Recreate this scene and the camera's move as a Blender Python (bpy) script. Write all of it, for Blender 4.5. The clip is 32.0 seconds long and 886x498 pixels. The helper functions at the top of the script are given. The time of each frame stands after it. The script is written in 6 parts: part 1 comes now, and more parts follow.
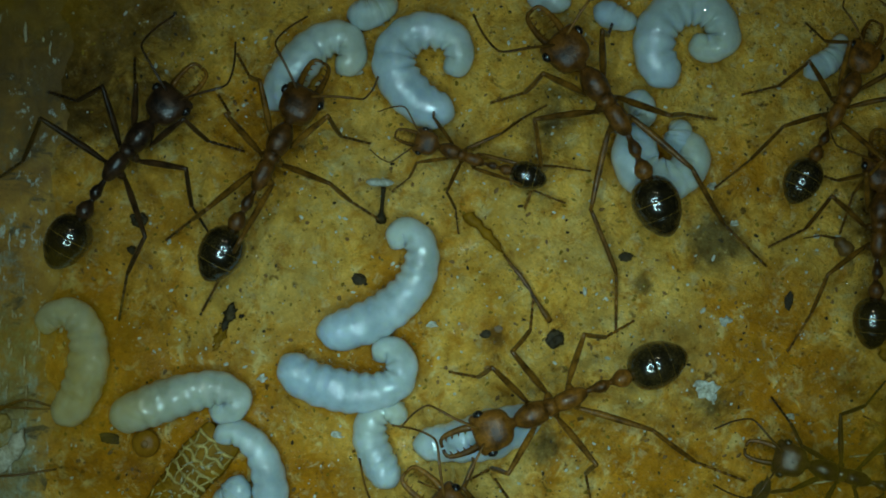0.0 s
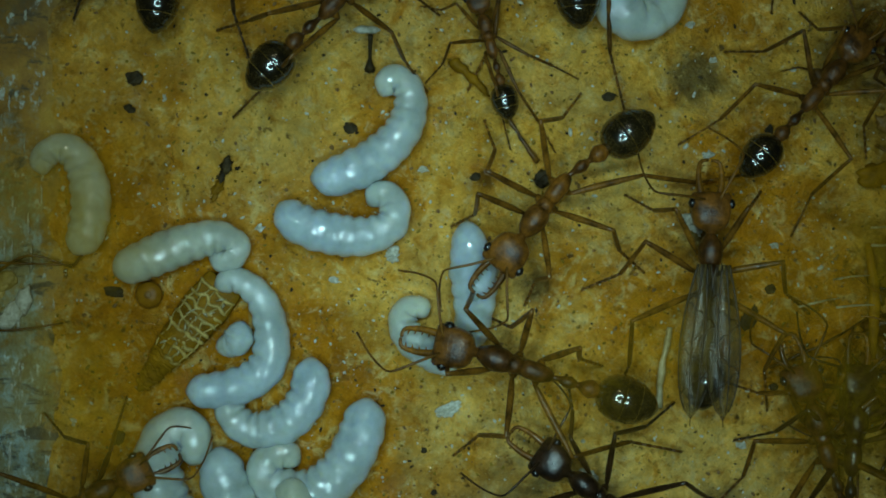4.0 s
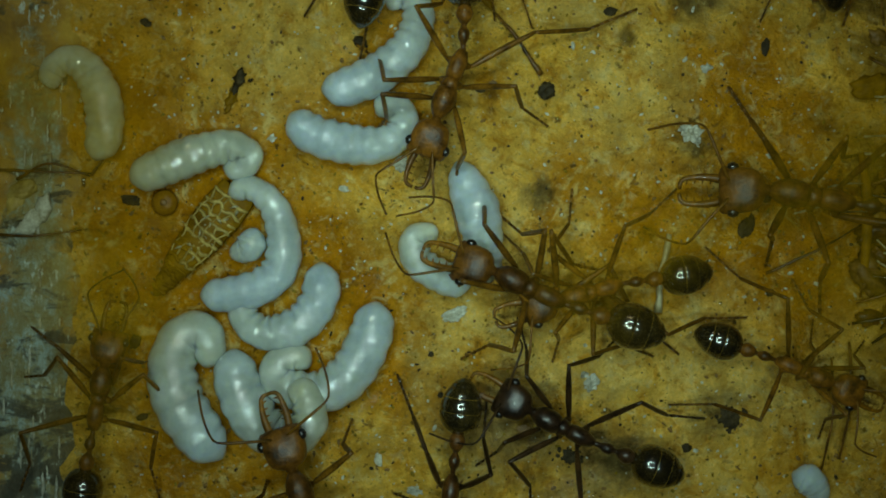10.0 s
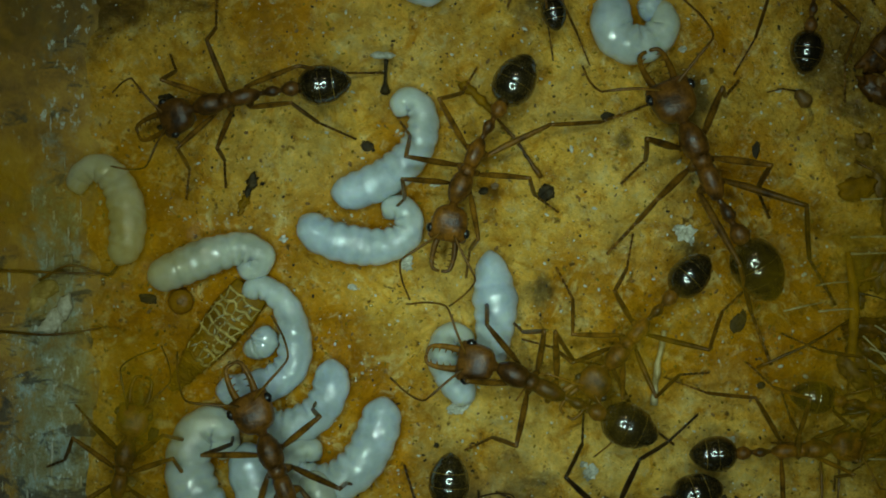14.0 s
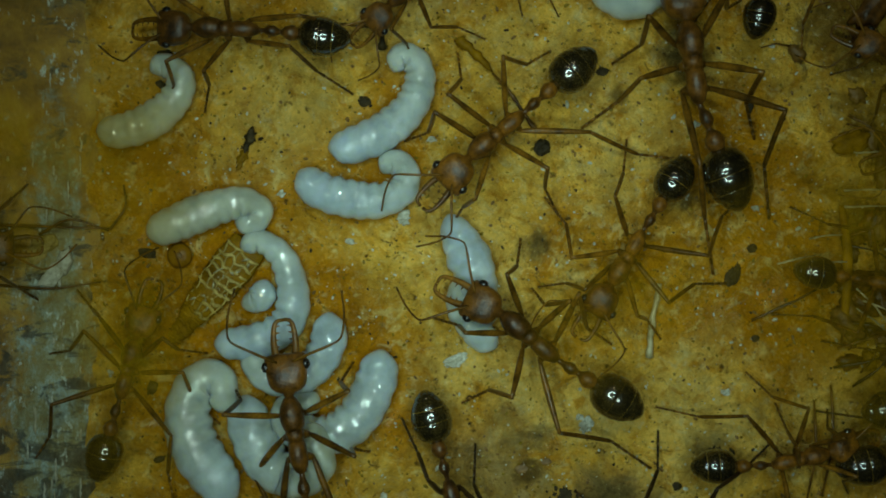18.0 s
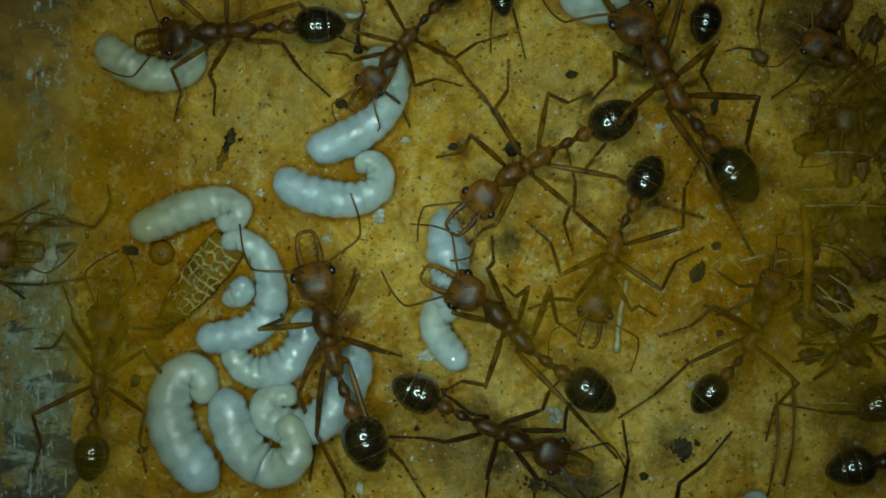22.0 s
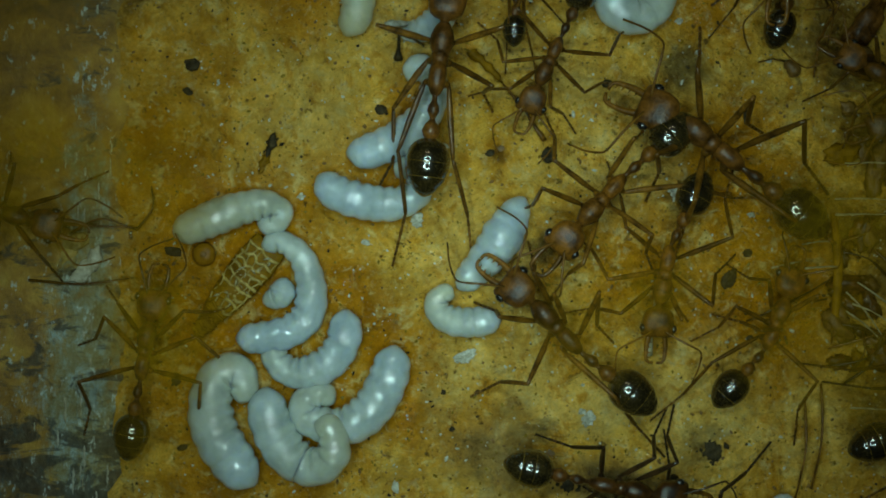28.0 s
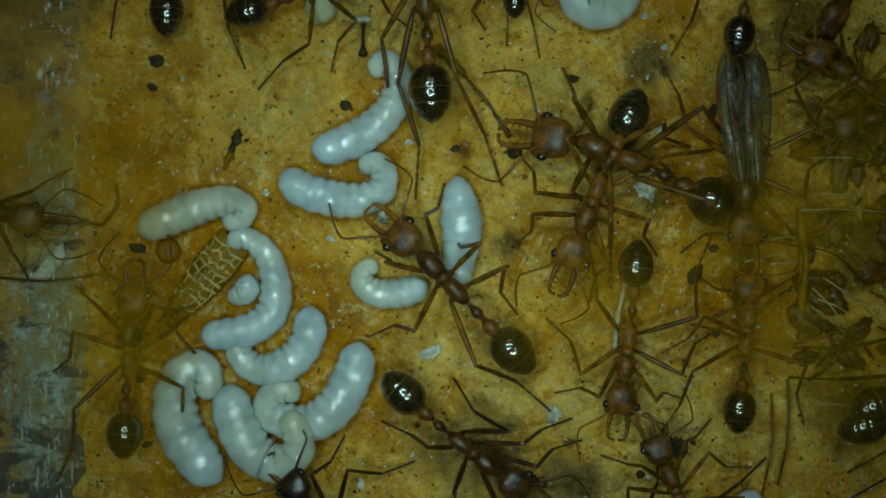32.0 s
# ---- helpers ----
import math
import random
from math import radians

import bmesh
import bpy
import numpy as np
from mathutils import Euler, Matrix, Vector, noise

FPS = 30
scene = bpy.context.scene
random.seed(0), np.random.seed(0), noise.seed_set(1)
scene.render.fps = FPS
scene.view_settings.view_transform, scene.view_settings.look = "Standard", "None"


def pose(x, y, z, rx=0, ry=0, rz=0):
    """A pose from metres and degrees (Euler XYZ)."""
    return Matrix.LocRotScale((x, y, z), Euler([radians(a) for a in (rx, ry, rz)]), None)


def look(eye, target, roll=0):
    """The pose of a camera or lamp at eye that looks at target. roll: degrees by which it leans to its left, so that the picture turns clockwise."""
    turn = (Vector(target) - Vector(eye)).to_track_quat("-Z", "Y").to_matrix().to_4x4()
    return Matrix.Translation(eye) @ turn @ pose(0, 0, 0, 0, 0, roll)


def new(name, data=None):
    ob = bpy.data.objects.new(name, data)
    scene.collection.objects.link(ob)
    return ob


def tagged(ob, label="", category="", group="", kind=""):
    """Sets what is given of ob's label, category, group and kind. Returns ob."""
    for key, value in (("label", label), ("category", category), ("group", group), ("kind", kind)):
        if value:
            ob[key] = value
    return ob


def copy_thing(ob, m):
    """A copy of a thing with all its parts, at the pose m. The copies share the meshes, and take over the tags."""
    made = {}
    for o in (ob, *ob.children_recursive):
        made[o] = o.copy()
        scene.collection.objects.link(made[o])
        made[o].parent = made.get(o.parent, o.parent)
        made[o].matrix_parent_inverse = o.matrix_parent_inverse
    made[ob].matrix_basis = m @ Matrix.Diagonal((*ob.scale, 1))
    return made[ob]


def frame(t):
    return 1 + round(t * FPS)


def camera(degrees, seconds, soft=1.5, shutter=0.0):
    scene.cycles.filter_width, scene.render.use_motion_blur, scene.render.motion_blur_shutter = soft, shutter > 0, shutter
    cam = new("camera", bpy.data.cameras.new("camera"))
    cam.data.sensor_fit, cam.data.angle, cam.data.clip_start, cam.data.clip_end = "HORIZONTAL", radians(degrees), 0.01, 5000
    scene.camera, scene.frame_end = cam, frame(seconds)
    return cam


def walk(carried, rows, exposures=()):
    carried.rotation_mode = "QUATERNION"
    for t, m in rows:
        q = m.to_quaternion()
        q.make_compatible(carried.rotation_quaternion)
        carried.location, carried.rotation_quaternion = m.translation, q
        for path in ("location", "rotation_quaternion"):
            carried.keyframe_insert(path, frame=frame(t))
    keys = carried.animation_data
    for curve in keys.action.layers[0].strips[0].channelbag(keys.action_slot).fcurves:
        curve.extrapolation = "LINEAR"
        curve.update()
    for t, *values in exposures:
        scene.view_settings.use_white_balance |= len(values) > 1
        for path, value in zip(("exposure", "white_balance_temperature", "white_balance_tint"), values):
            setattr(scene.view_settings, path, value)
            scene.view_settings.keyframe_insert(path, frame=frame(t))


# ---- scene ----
# An ant brood chamber seen from a hand's width above. MM turns millimetres into metres.
MM = 0.001
cam = camera(40, 32.0, soft=1.8)
walk(cam, [
    (0.0, pose(-0.00106, 0.01554, 0.08797, 0, 0, 2.29)),
    (0.5, pose(-0.00201, 0.01329, 0.08777, 0, 0, 1.97)),
    (1.0, pose(-0.00253, 0.01044, 0.08731, 0, 0, 2.10)),
    (1.5, pose(-0.00260, 0.00853, 0.08696, 0, 0, 2.06)),
    (2.0, pose(-0.00002, 0.00581, 0.08719, 0, 0, 1.07)),
    (2.5, pose(-0.00075, 0.00276, 0.08916, 0, 0, 0.60)),
    (3.0, pose(0.00069, 0.00452, 0.09005, 0, 0, 0.13)),
    (3.5, pose(-0.00034, 0.00398, 0.09033, 0, 0, 0.27)),
    (5.5, pose(0.00100, 0.00500, 0.09055, 0, 0, -0.56)),
    (6.0, pose(-0.00126, 0.00219, 0.09116, 0, 0, -0.29)),
    (6.5, pose(-0.00256, 0.00127, 0.09310, 0, 0, 0.06)),
    (7.0, pose(-0.00369, -0.00227, 0.09313, 0, 0, 0.10)),
    (7.5, pose(-0.00288, -0.00284, 0.09333, 0, 0, -0.24)),
    (8.0, pose(-0.00225, -0.00278, 0.09383, 0, 0, -0.10)),
    (8.5, pose(-0.00192, -0.00194, 0.09407, 0, 0, -0.05)),
    (9.0, pose(-0.00179, -0.00273, 0.09353, 0, 0, 0.08)),
    (9.5, pose(-0.00065, -0.00168, 0.09271, 0, 0, 0.13)),
    (10.0, pose(-0.00061, -0.00278, 0.09333, 0, 0, 0.18)),
    (10.5, pose(-0.00304, -0.00194, 0.09554, 0, 0, 0.06)),
    (11.0, pose(-0.00237, -0.00073, 0.09539, 0, 0, -0.01)),
    (11.5, pose(-0.00149, 0.00001, 0.09530, 0, 0, 0.07)),
    (12.0, pose(-0.00093, -0.00005, 0.09525, 0, 0, 0.09)),
    (12.5, pose(-0.00060, 0.00023, 0.09516, 0, 0, 0.09)),
    (13.0, pose(-0.00014, 0.00089, 0.09546, 0, 0, 0.05)),
    (13.5, pose(0.00025, 0.00316, 0.09589, 0, 0, -0.17)),
    (14.0, pose(-0.00098, 0.00487, 0.09742, 0, 0, -0.02)),
    (14.5, pose(-0.00133, 0.00481, 0.09753, 0, 0, 0.07)),
    (16.5, pose(-0.00028, 0.00283, 0.09659, 0, 0, -0.05)),
    (17.0, pose(-0.00103, 0.00122, 0.09747, 0, 0, 0.02)),
    (17.5, pose(-0.00113, 0.00118, 0.09808, 0, 0, -0.13)),
    (18.0, pose(-0.00072, 0.00120, 0.09818, 0, 0, -0.09)),
    (18.5, pose(0.00027, -0.00126, 0.09766, 0, 0, 0.14)),
    (19.0, pose(-0.00103, -0.00092, 0.09974, 0, 0, -0.04)),
    (19.5, pose(-0.00126, -0.00168, 0.10161, 0, 0, -0.06)),
    (20.0, pose(-0.00000, 0.00000, 0.10124, 0, 0, -0.00)),
    (20.5, pose(0.00063, -0.00025, 0.10097, 0, 0, -0.00)),
    (21.0, pose(0.00087, 0.00036, 0.10155, 0, 0, -0.10)),
    (21.5, pose(0.00094, 0.00076, 0.10152, 0, 0, -0.11)),
    (22.0, pose(0.00145, 0.00098, 0.10134, 0, 0, -0.08)),
    (22.5, pose(0.00188, 0.00157, 0.10178, 0, 0, -0.04)),
    (23.0, pose(0.00197, 0.00115, 0.10142, 0, 0, -0.01)),
    (23.5, pose(0.00227, 0.00144, 0.10153, 0, 0, -0.05)),
    (24.0, pose(0.00140, 0.00200, 0.10159, 0, 0, -0.04)),
    (24.5, pose(0.00113, 0.00207, 0.10189, 0, 0, 0.11)),
    (25.0, pose(0.00012, 0.00310, 0.10197, 0, 0, 0.23)),
    (25.5, pose(-0.00402, 0.00206, 0.10395, 0, 0, 0.39)),
    (27.5, pose(-0.00213, 0.00105, 0.10300, 0, 0, 0.46)),
    (28.0, pose(-0.00166, 0.00132, 0.10337, 0, 0, 0.51)),
    (28.5, pose(-0.00120, 0.00141, 0.10307, 0, 0, 0.68)),
    (29.0, pose(-0.00068, 0.00079, 0.10280, 0, 0, 0.71)),
    (29.5, pose(-0.00008, 0.00076, 0.10247, 0, 0, 0.64)),
    (30.0, pose(0.00065, 0.00032, 0.10220, 0, 0, 0.62)),
    (30.5, pose(0.00069, 0.00048, 0.10268, 0, 0, 0.51)),
    (31.0, pose(0.00066, -0.00031, 0.10313, 0, 0, 0.39)),
    (31.5, pose(0.00095, 0.00117, 0.10224, 0, 0, 0.40)),
    (32.0, pose(0.00129, 0.00101, 0.10309, 0, 0, 0.40))
], exposures=[(0.0, 0.0, 5550, 9), (3.5, 0.0, 5650, 9), (8.0, 0.0, 6650, 9), (12.0, 0.0, 6780, 9), (21.0, 0.0, 6550, 9), (25.0, 0.0, 6350, 9), (32.0, 0.0, 6300, 9)])

# ---------------------------------------------------------------- light
world = bpy.data.worlds.new("dim_room")
scene.world = world
world.use_nodes = True
world.node_tree.nodes["Background"].inputs[0].default_value = (0.50, 0.62, 0.62, 1)
world.node_tree.nodes["Background"].inputs[1].default_value = 0.008


def lamp(name, watts, size_x, size_y, eye, target, colour, spread=180, turn=None):
    data = bpy.data.lights.new(name, "AREA")
    data.shape, data.size, data.size_y = "RECTANGLE", size_x, size_y
    data.energy, data.color, data.spread = watts, colour, radians(spread)
    ob = new(name, data)
    ob.matrix_world = look(eye, target)
    if turn is not None:
        side = Vector((math.cos(radians(turn)), math.sin(radians(turn)), 0))
        back = (Vector(eye) - Vector(target)).normalized()
        along = back.cross(side).normalized()
        ob.matrix_world = Matrix.Translation(eye) @ Matrix((along.cross(back), along, back)).transposed().to_4x4()
    return ob


for k in range(6):
    turn = 55 + 50 * k
    eye = (0.001 + 0.028 * math.cos(radians(turn)), 0.001 + 0.028 * math.sin(radians(turn)), 0.110)
    lamp("ring_light", 0.00143, 0.0050, 0.0230, eye, (0.002, 0.001, 0), (0.67, 1.0, 0.90), 60, turn)
lamp("lens_light_tube", 0.0005, 0.046, 0.0014, (0.001, 0.074, 0.108), (0.002, 0.002, 0), (1.0, 0.88, 0.50), 70)


# ---------------------------------------------------------------- materials
def material(name):
    m = bpy.data.materials.new(name)
    m.use_nodes = True
    nt = m.node_tree
    return m, nt, nt.nodes["Principled BSDF"]


def node(nt, kind, **values):
    n = nt.nodes.new(kind)
    for key, v in values.items():
        if key == "operation":
            n.operation = v
        elif key == "data_type":
            n.data_type = v
        elif key == "blend":
            n.blend_type = v
        elif key == "feature":
            n.feature = v
        else:
            n.inputs[key].default_value = v
    return n


def place_of(nt, scale=(1, 1, 1), turn=0.0):
    geo = nt.nodes.new("ShaderNodeNewGeometry")
    mp = nt.nodes.new("ShaderNodeMapping")
    mp.inputs["Scale"].default_value = scale
    mp.inputs["Rotation"].default_value = (0, 0, turn)
    nt.links.new(geo.outputs["Position"], mp.inputs["Vector"])
    return mp.outputs["Vector"]


def own_place(nt, scale=(1, 1, 1)):
    tc = nt.nodes.new("ShaderNodeTexCoord")
    mp = nt.nodes.new("ShaderNodeMapping")
    mp.inputs["Scale"].default_value = scale
    nt.links.new(tc.outputs["Object"], mp.inputs["Vector"])
    return mp.outputs["Vector"]


def noise_of(nt, vec, scale, detail=4, rough=0.6, distort=0.0):
    n = node(nt, "ShaderNodeTexNoise", Scale=scale, Detail=detail, Roughness=rough, Distortion=distort)
    nt.links.new(vec, n.inputs["Vector"])
    return n.outputs["Fac"]


def ramp(nt, fac, stops):
    r = nt.nodes.new("ShaderNodeValToRGB")
    while len(r.color_ramp.elements) < len(stops):
        r.color_ramp.elements.new(0.5)
    for e, (pos, col) in zip(r.color_ramp.elements, stops):
        e.position = pos
        e.color = (*col, 1) if len(col) == 3 else col
    nt.links.new(fac, r.inputs["Fac"])
    return r.outputs["Color"]


def mix(nt, fac, a, b, blend="MIX"):
    m = nt.nodes.new("ShaderNodeMix")
    m.data_type, m.blend_type = "RGBA", blend
    for sock, v in ((m.inputs["Factor"], fac), (m.inputs[6], a), (m.inputs[7], b)):
        if isinstance(v, (int, float)):
            sock.default_value = v
        elif isinstance(v, tuple):
            sock.default_value = (*v, 1)
        else:
            nt.links.new(v, sock)
    return m.outputs[2]


def calc(nt, op, a, b=0.0):
    m = nt.nodes.new("ShaderNodeMath")
    m.operation = op
    m.use_clamp = False
    for sock, v in zip(m.inputs, (a, b)):
        if isinstance(v, (int, float)):
            sock.default_value = v
        else:
            nt.links.new(v, sock)
    return m.outputs[0]


def bump(nt, bsdf, height, strength, distance):
    b = node(nt, "ShaderNodeBump", Strength=strength, Distance=distance)
    nt.links.new(height, b.inputs["Height"])
    nt.links.new(b.outputs["Normal"], bsdf.inputs["Normal"])
    nt.links.new(b.outputs["Normal"], bsdf.inputs["Coat Normal"])


def stretch(nt, fac, lo, hi, to_lo=0.0, to_hi=1.0):
    m = nt.nodes.new("ShaderNodeMapRange")
    m.clamp = True
    for i, v in enumerate((lo, hi, to_lo, to_hi)):
        m.inputs[i + 1].default_value = v
    nt.links.new(fac, m.inputs[0])
    return m.outputs[0]


def ragged_spot(nt, vec, wobble, x, y, inner, outer, ragged_by=3.2):
    """1 inside a spot round (x, y) mm, fading to 0 at its ragged rim."""
    d = nt.nodes.new("ShaderNodeVectorMath")
    d.operation = "DISTANCE"
    nt.links.new(vec, d.inputs[0])
    d.inputs[1].default_value = (x * MM, y * MM, 0)
    ragged = calc(nt, "ADD", d.outputs["Value"], calc(nt, "MULTIPLY", calc(nt, "SUBTRACT", wobble, 0.5), outer * MM * ragged_by))
    return stretch(nt, ragged, inner * MM, outer * MM, 1.0, 0.0)


def floor_material():
    m, nt, bsdf = material("stained_plaster")
    v = place_of(nt)
    wob = noise_of(nt, v, 170, 6, 0.7, 0.5)
    big = noise_of(nt, v, 60, 5, 0.65, 0.8)
    mid = noise_of(nt, v, 300, 7, 0.72, 0.4)
    fine = noise_of(nt, v, 1400, 5, 0.75)
    tone = calc(nt, "ADD", calc(nt, "MULTIPLY", mid, 0.6), calc(nt, "MULTIPLY", wob, 0.4))
    blot = noise_of(nt, v, 430, 5, 0.7, 0.9)
    col = ramp(nt, tone, [(0.32, (0.551, 0.283, 0.0252)), (0.44, (0.653, 0.356, 0.0403)), (0.55, (0.745, 0.429, 0.063)), (0.68, (0.857, 0.536, 0.105))])
    amber = ramp(nt, tone, [(0.34, (0.36, 0.132, 0.001)), (0.5, (0.49, 0.197, 0.002)), (0.66, (0.60, 0.27, 0.006))])
    col = mix(nt, stretch(nt, big, 0.50, 0.64, 0, 0.62), col, amber)
    for x, y, r1, r2 in STAINS_AMBER:
        col = mix(nt, calc(nt, "MULTIPLY", ragged_spot(nt, v, wob, x, y, r1, r2, 1.9), 0.9), col, amber)
    # the plaster turns orange in a ragged ring round each brood larva
    for pts, r in LARVAE[:9]:
        for x, y in pts[::2]:
            col = mix(nt, calc(nt, "MULTIPLY", ragged_spot(nt, v, wob, x, y, r + 0.3, r + 2.4, 1.1), 0.55), col, amber)
    pale = ramp(nt, tone, [(0.36, (0.663, 0.39, 0.0672)), (0.50, (0.775, 0.487, 0.105)), (0.64, (0.877, 0.595, 0.16))])
    for x, y, r1, r2 in STAINS_PALE:
        col = mix(nt, calc(nt, "MULTIPLY", ragged_spot(nt, v, wob, x, y, r1, r2), 0.8), col, pale)
    col = mix(nt, stretch(nt, blot, 0.54, 0.64, 0, 0.7), col, amber)
    fleck = noise_of(nt, v, 820, 4, 0.65, 0.5)
    col = mix(nt, stretch(nt, fleck, 0.57, 0.67, 0, 0.55), col, (0.46, 0.22, 0.012))
    col = mix(nt, stretch(nt, fleck, 0.42, 0.32, 0, 0.6), col, (0.66, 0.50, 0.22))
    patchy = noise_of(nt, v, 620, 5, 0.7, 0.7)
    chalk = ramp(nt, mid, [(0.35, (0.612, 0.419, 0.101)), (0.65, (0.857, 0.643, 0.235))])
    col = mix(nt, stretch(nt, patchy, 0.54, 0.66, 0, 0.75), col, chalk)
    col = mix(nt, stretch(nt, patchy, 0.46, 0.34, 0, 0.65), col, amber)
    sage = ramp(nt, mid, [(0.35, (0.21, 0.15, 0.045)), (0.65, (0.60, 0.47, 0.20))])
    col = mix(nt, stretch(nt, blot, 0.42, 0.30, 0, 0.40), col, sage)
    grey = ramp(nt, tone, [(0.34, (0.11, 0.070, 0.018)), (0.50, (0.25, 0.165, 0.055)), (0.66, (0.46, 0.34, 0.15))])
    for x, y, r1, r2 in GREY_DIM_SPOTS:
        col = mix(nt, calc(nt, "MULTIPLY", ragged_spot(nt, v, wob, x, y, r1, r2), 0.8), col, grey)
    mould = ramp(nt, fine, [(0.35, (0.038, 0.028, 0.007)), (0.7, (0.20, 0.14, 0.04))])
    for x, y, r1, r2 in STAINS_MOULD:
        col = mix(nt, calc(nt, "MULTIPLY", ragged_spot(nt, v, wob, x, y, r1, r2), 0.85), col, mould)
    umber = ramp(nt, fine, [(0.35, (0.045, 0.022, 0.003)), (0.7, (0.16, 0.085, 0.015))])
    for x, y, r1, r2 in BROWN_DIM_SPOTS:
        col = mix(nt, calc(nt, "MULTIPLY", ragged_spot(nt, v, wob, x, y, r1, r2), 0.75), col, umber)
    grain = stretch(nt, noise_of(nt, v, 2600, 4, 0.8), 0.32, 0.68, 0.88, 1.12)
    col = mix(nt, 1.0, col, mix_grey(nt, grain), "MULTIPLY")
    clot = stretch(nt, noise_of(nt, v, 700, 4, 0.75, 0.3), 0.34, 0.66, 0.90, 1.10)
    col = mix(nt, 1.0, col, mix_grey(nt, clot), "MULTIPLY")
    mottle = stretch(nt, noise_of(nt, v, 240, 5, 0.7, 0.6), 0.34, 0.66, 0.74, 1.22)
    col = mix(nt, 1.0, col, mix_grey(nt, mottle), "MULTIPLY")
    col = mix(nt, stretch(nt, noise_of(nt, v, 1900, 3, 0.6, 0.3), 0.64, 0.70, 0, 0.7), col, (0.15, 0.07, 0.010))
    dirt = noise_of(nt, v, 420, 6, 0.75, 0.8)
    col = mix(nt, stretch(nt, dirt, 0.60, 0.70, 0, 0.75), col, umber)
    col = mix(nt, stretch(nt, fine, 0.60, 0.76, 0, 0.65), col, (0.80, 0.64, 0.27))
    col = mix(nt, stretch(nt, noise_of(nt, v, 900, 3, 0.6), 0.65, 0.73, 0, 0.85), col, (0.07, 0.036, 0.008))
    nt.links.new(col, bsdf.inputs["Base Color"])
    nt.links.new(stretch(nt, mid, 0.3, 0.7, 0.30, 0.75), bsdf.inputs["Roughness"])
    bsdf.inputs["Specular IOR Level"].default_value = 0.08
    nt.links.new(stretch(nt, noise_of(nt, v, 500, 4, 0.7, 0.4), 0.42, 0.58, 0.0, 1.0), bsdf.inputs["Coat Weight"])
    bsdf.inputs["Coat Roughness"].default_value = 0.05
    damp = node(nt, "ShaderNodeBump", Strength=1.0, Distance=0.00030)
    nt.links.new(noise_of(nt, v, 1500, 2, 0.5, 0.2), damp.inputs["Height"])
    nt.links.new(damp.outputs["Normal"], bsdf.inputs["Coat Normal"])
    bump(nt, bsdf, calc(nt, "ADD", calc(nt, "MULTIPLY", fine, 0.8), calc(nt, "ADD", calc(nt, "MULTIPLY", mid, 2.0), calc(nt, "MULTIPLY", fleck, 1.6))), 0.9, 0.0004)
    return m


STAINS_AMBER = [(22, 8, 2, 7), (19, -4, 2, 6), (27, -4, 3, 8), (24, 6, 1, 6), (9, -8, 1, 4), (-17, 0, 3, 8), (-20, -6, 3, 7), (-8, -6, 1.5, 5), (-6, -13, 1, 5), (-20, -18, 2, 7), (-24, 4, 2, 7), (-8, 7, 1.5, 5), (-5, 11, 1, 4), (8, 0, 1, 3.5), (-14, 24, 2, 6), (-4.3, 13.3, 0.5, 3.0), (-5, 8.4, 0.8, 3.0), (-20, 2, 1.5, 5), (-17, 7, 0.5, 3), (-9.3, -1, 0.8, 3.2), (-11, -10.5, 1, 3.6), (-3.6, -9, 0.8, 3.4), (-24, -12, 1.5, 5), (-25, -2, 2, 6), (-26, 10, 2, 6), (-19, -3.5, 1.5, 4.5), (-14, -20, 1, 4), (-18, -8, 0.5, 3), (22, 11, 1, 5), (9, 3, 0.5, 3.5), (15, 0, 2, 7), (25, 0, 3, 9), (13, 23, 1, 4), (21, 22, 1, 5), (-2, 22, 0.5, 3), (3, 9.5, 0.2, 2), (10, -9, 0.5, 4), (27, -8, 1, 5)]
STAINS_PALE = [(20, -12, 2, 8), (30, -12, 1, 6), (11, -11, 1, 5), (0.5, 1.5, 1, 7), (4, -2, 0.5, 4), (13, 10, 1, 7), (8, 17, 1, 5), (-13, 12, 1, 7), (8, -12, 1, 6), (4, -9, 1, 5), (13, -12, 1, 5), (0, -9, 0.5, 4), (18, -19, 1, 6), (-4, 20, 1, 7)]
# brown stains; the first and fourth paint a corner's shade into the colour
BROWN_DIM_SPOTS = [(-27, 30, 3, 9), (36, 12, 2, 6), (37, 1, 2, 6), (-29, 26, 2, 7), (33, 4, 1, 5), (35, -12, 1, 5), (31, 20, 1, 5), (6.2, -16.5, 0.7, 1.3), (13.6, 13.5, 0.3, 0.9), (3, 9.4, 0.4, 0.9)]
# greyish plaster, with the dimmer light there painted into the colour
GREY_DIM_SPOTS = [(3, -16, 1, 6), (12, -19, 1, 5)]
STAINS_MOULD = [(18.48, 16.31, 1.1, 3.2), (6.16, 25.06, 0.4, 2.6), (12.74, -18.99, 0.6, 2.2), (18.82, 4.93, 0.4, 2.4), (7.1, 1.46, 0.5, 1.8), (20.74, -15.67, 0.2, 2.8), (7.14, -14.08, 0.1, 1.8)]


def speckled(name, dark, light, scale=900, rough=0.5, relief=0.0001, spec=0.5):
    m, nt, bsdf = material(name)
    v = own_place(nt)
    n = noise_of(nt, v, scale, 5, 0.7)
    info = nt.nodes.new("ShaderNodeObjectInfo")
    tone = stretch(nt, info.outputs["Random"], 0, 1, 0.8, 1.15)
    col = ramp(nt, n, [(0.3, dark), (0.7, light)])
    col = mix(nt, 1.0, col, mix_grey(nt, tone), "MULTIPLY")
    nt.links.new(col, bsdf.inputs["Base Color"])
    bsdf.inputs["Roughness"].default_value = rough
    bsdf.inputs["Specular IOR Level"].default_value = spec
    bump(nt, bsdf, n, 0.5, relief)
    return m


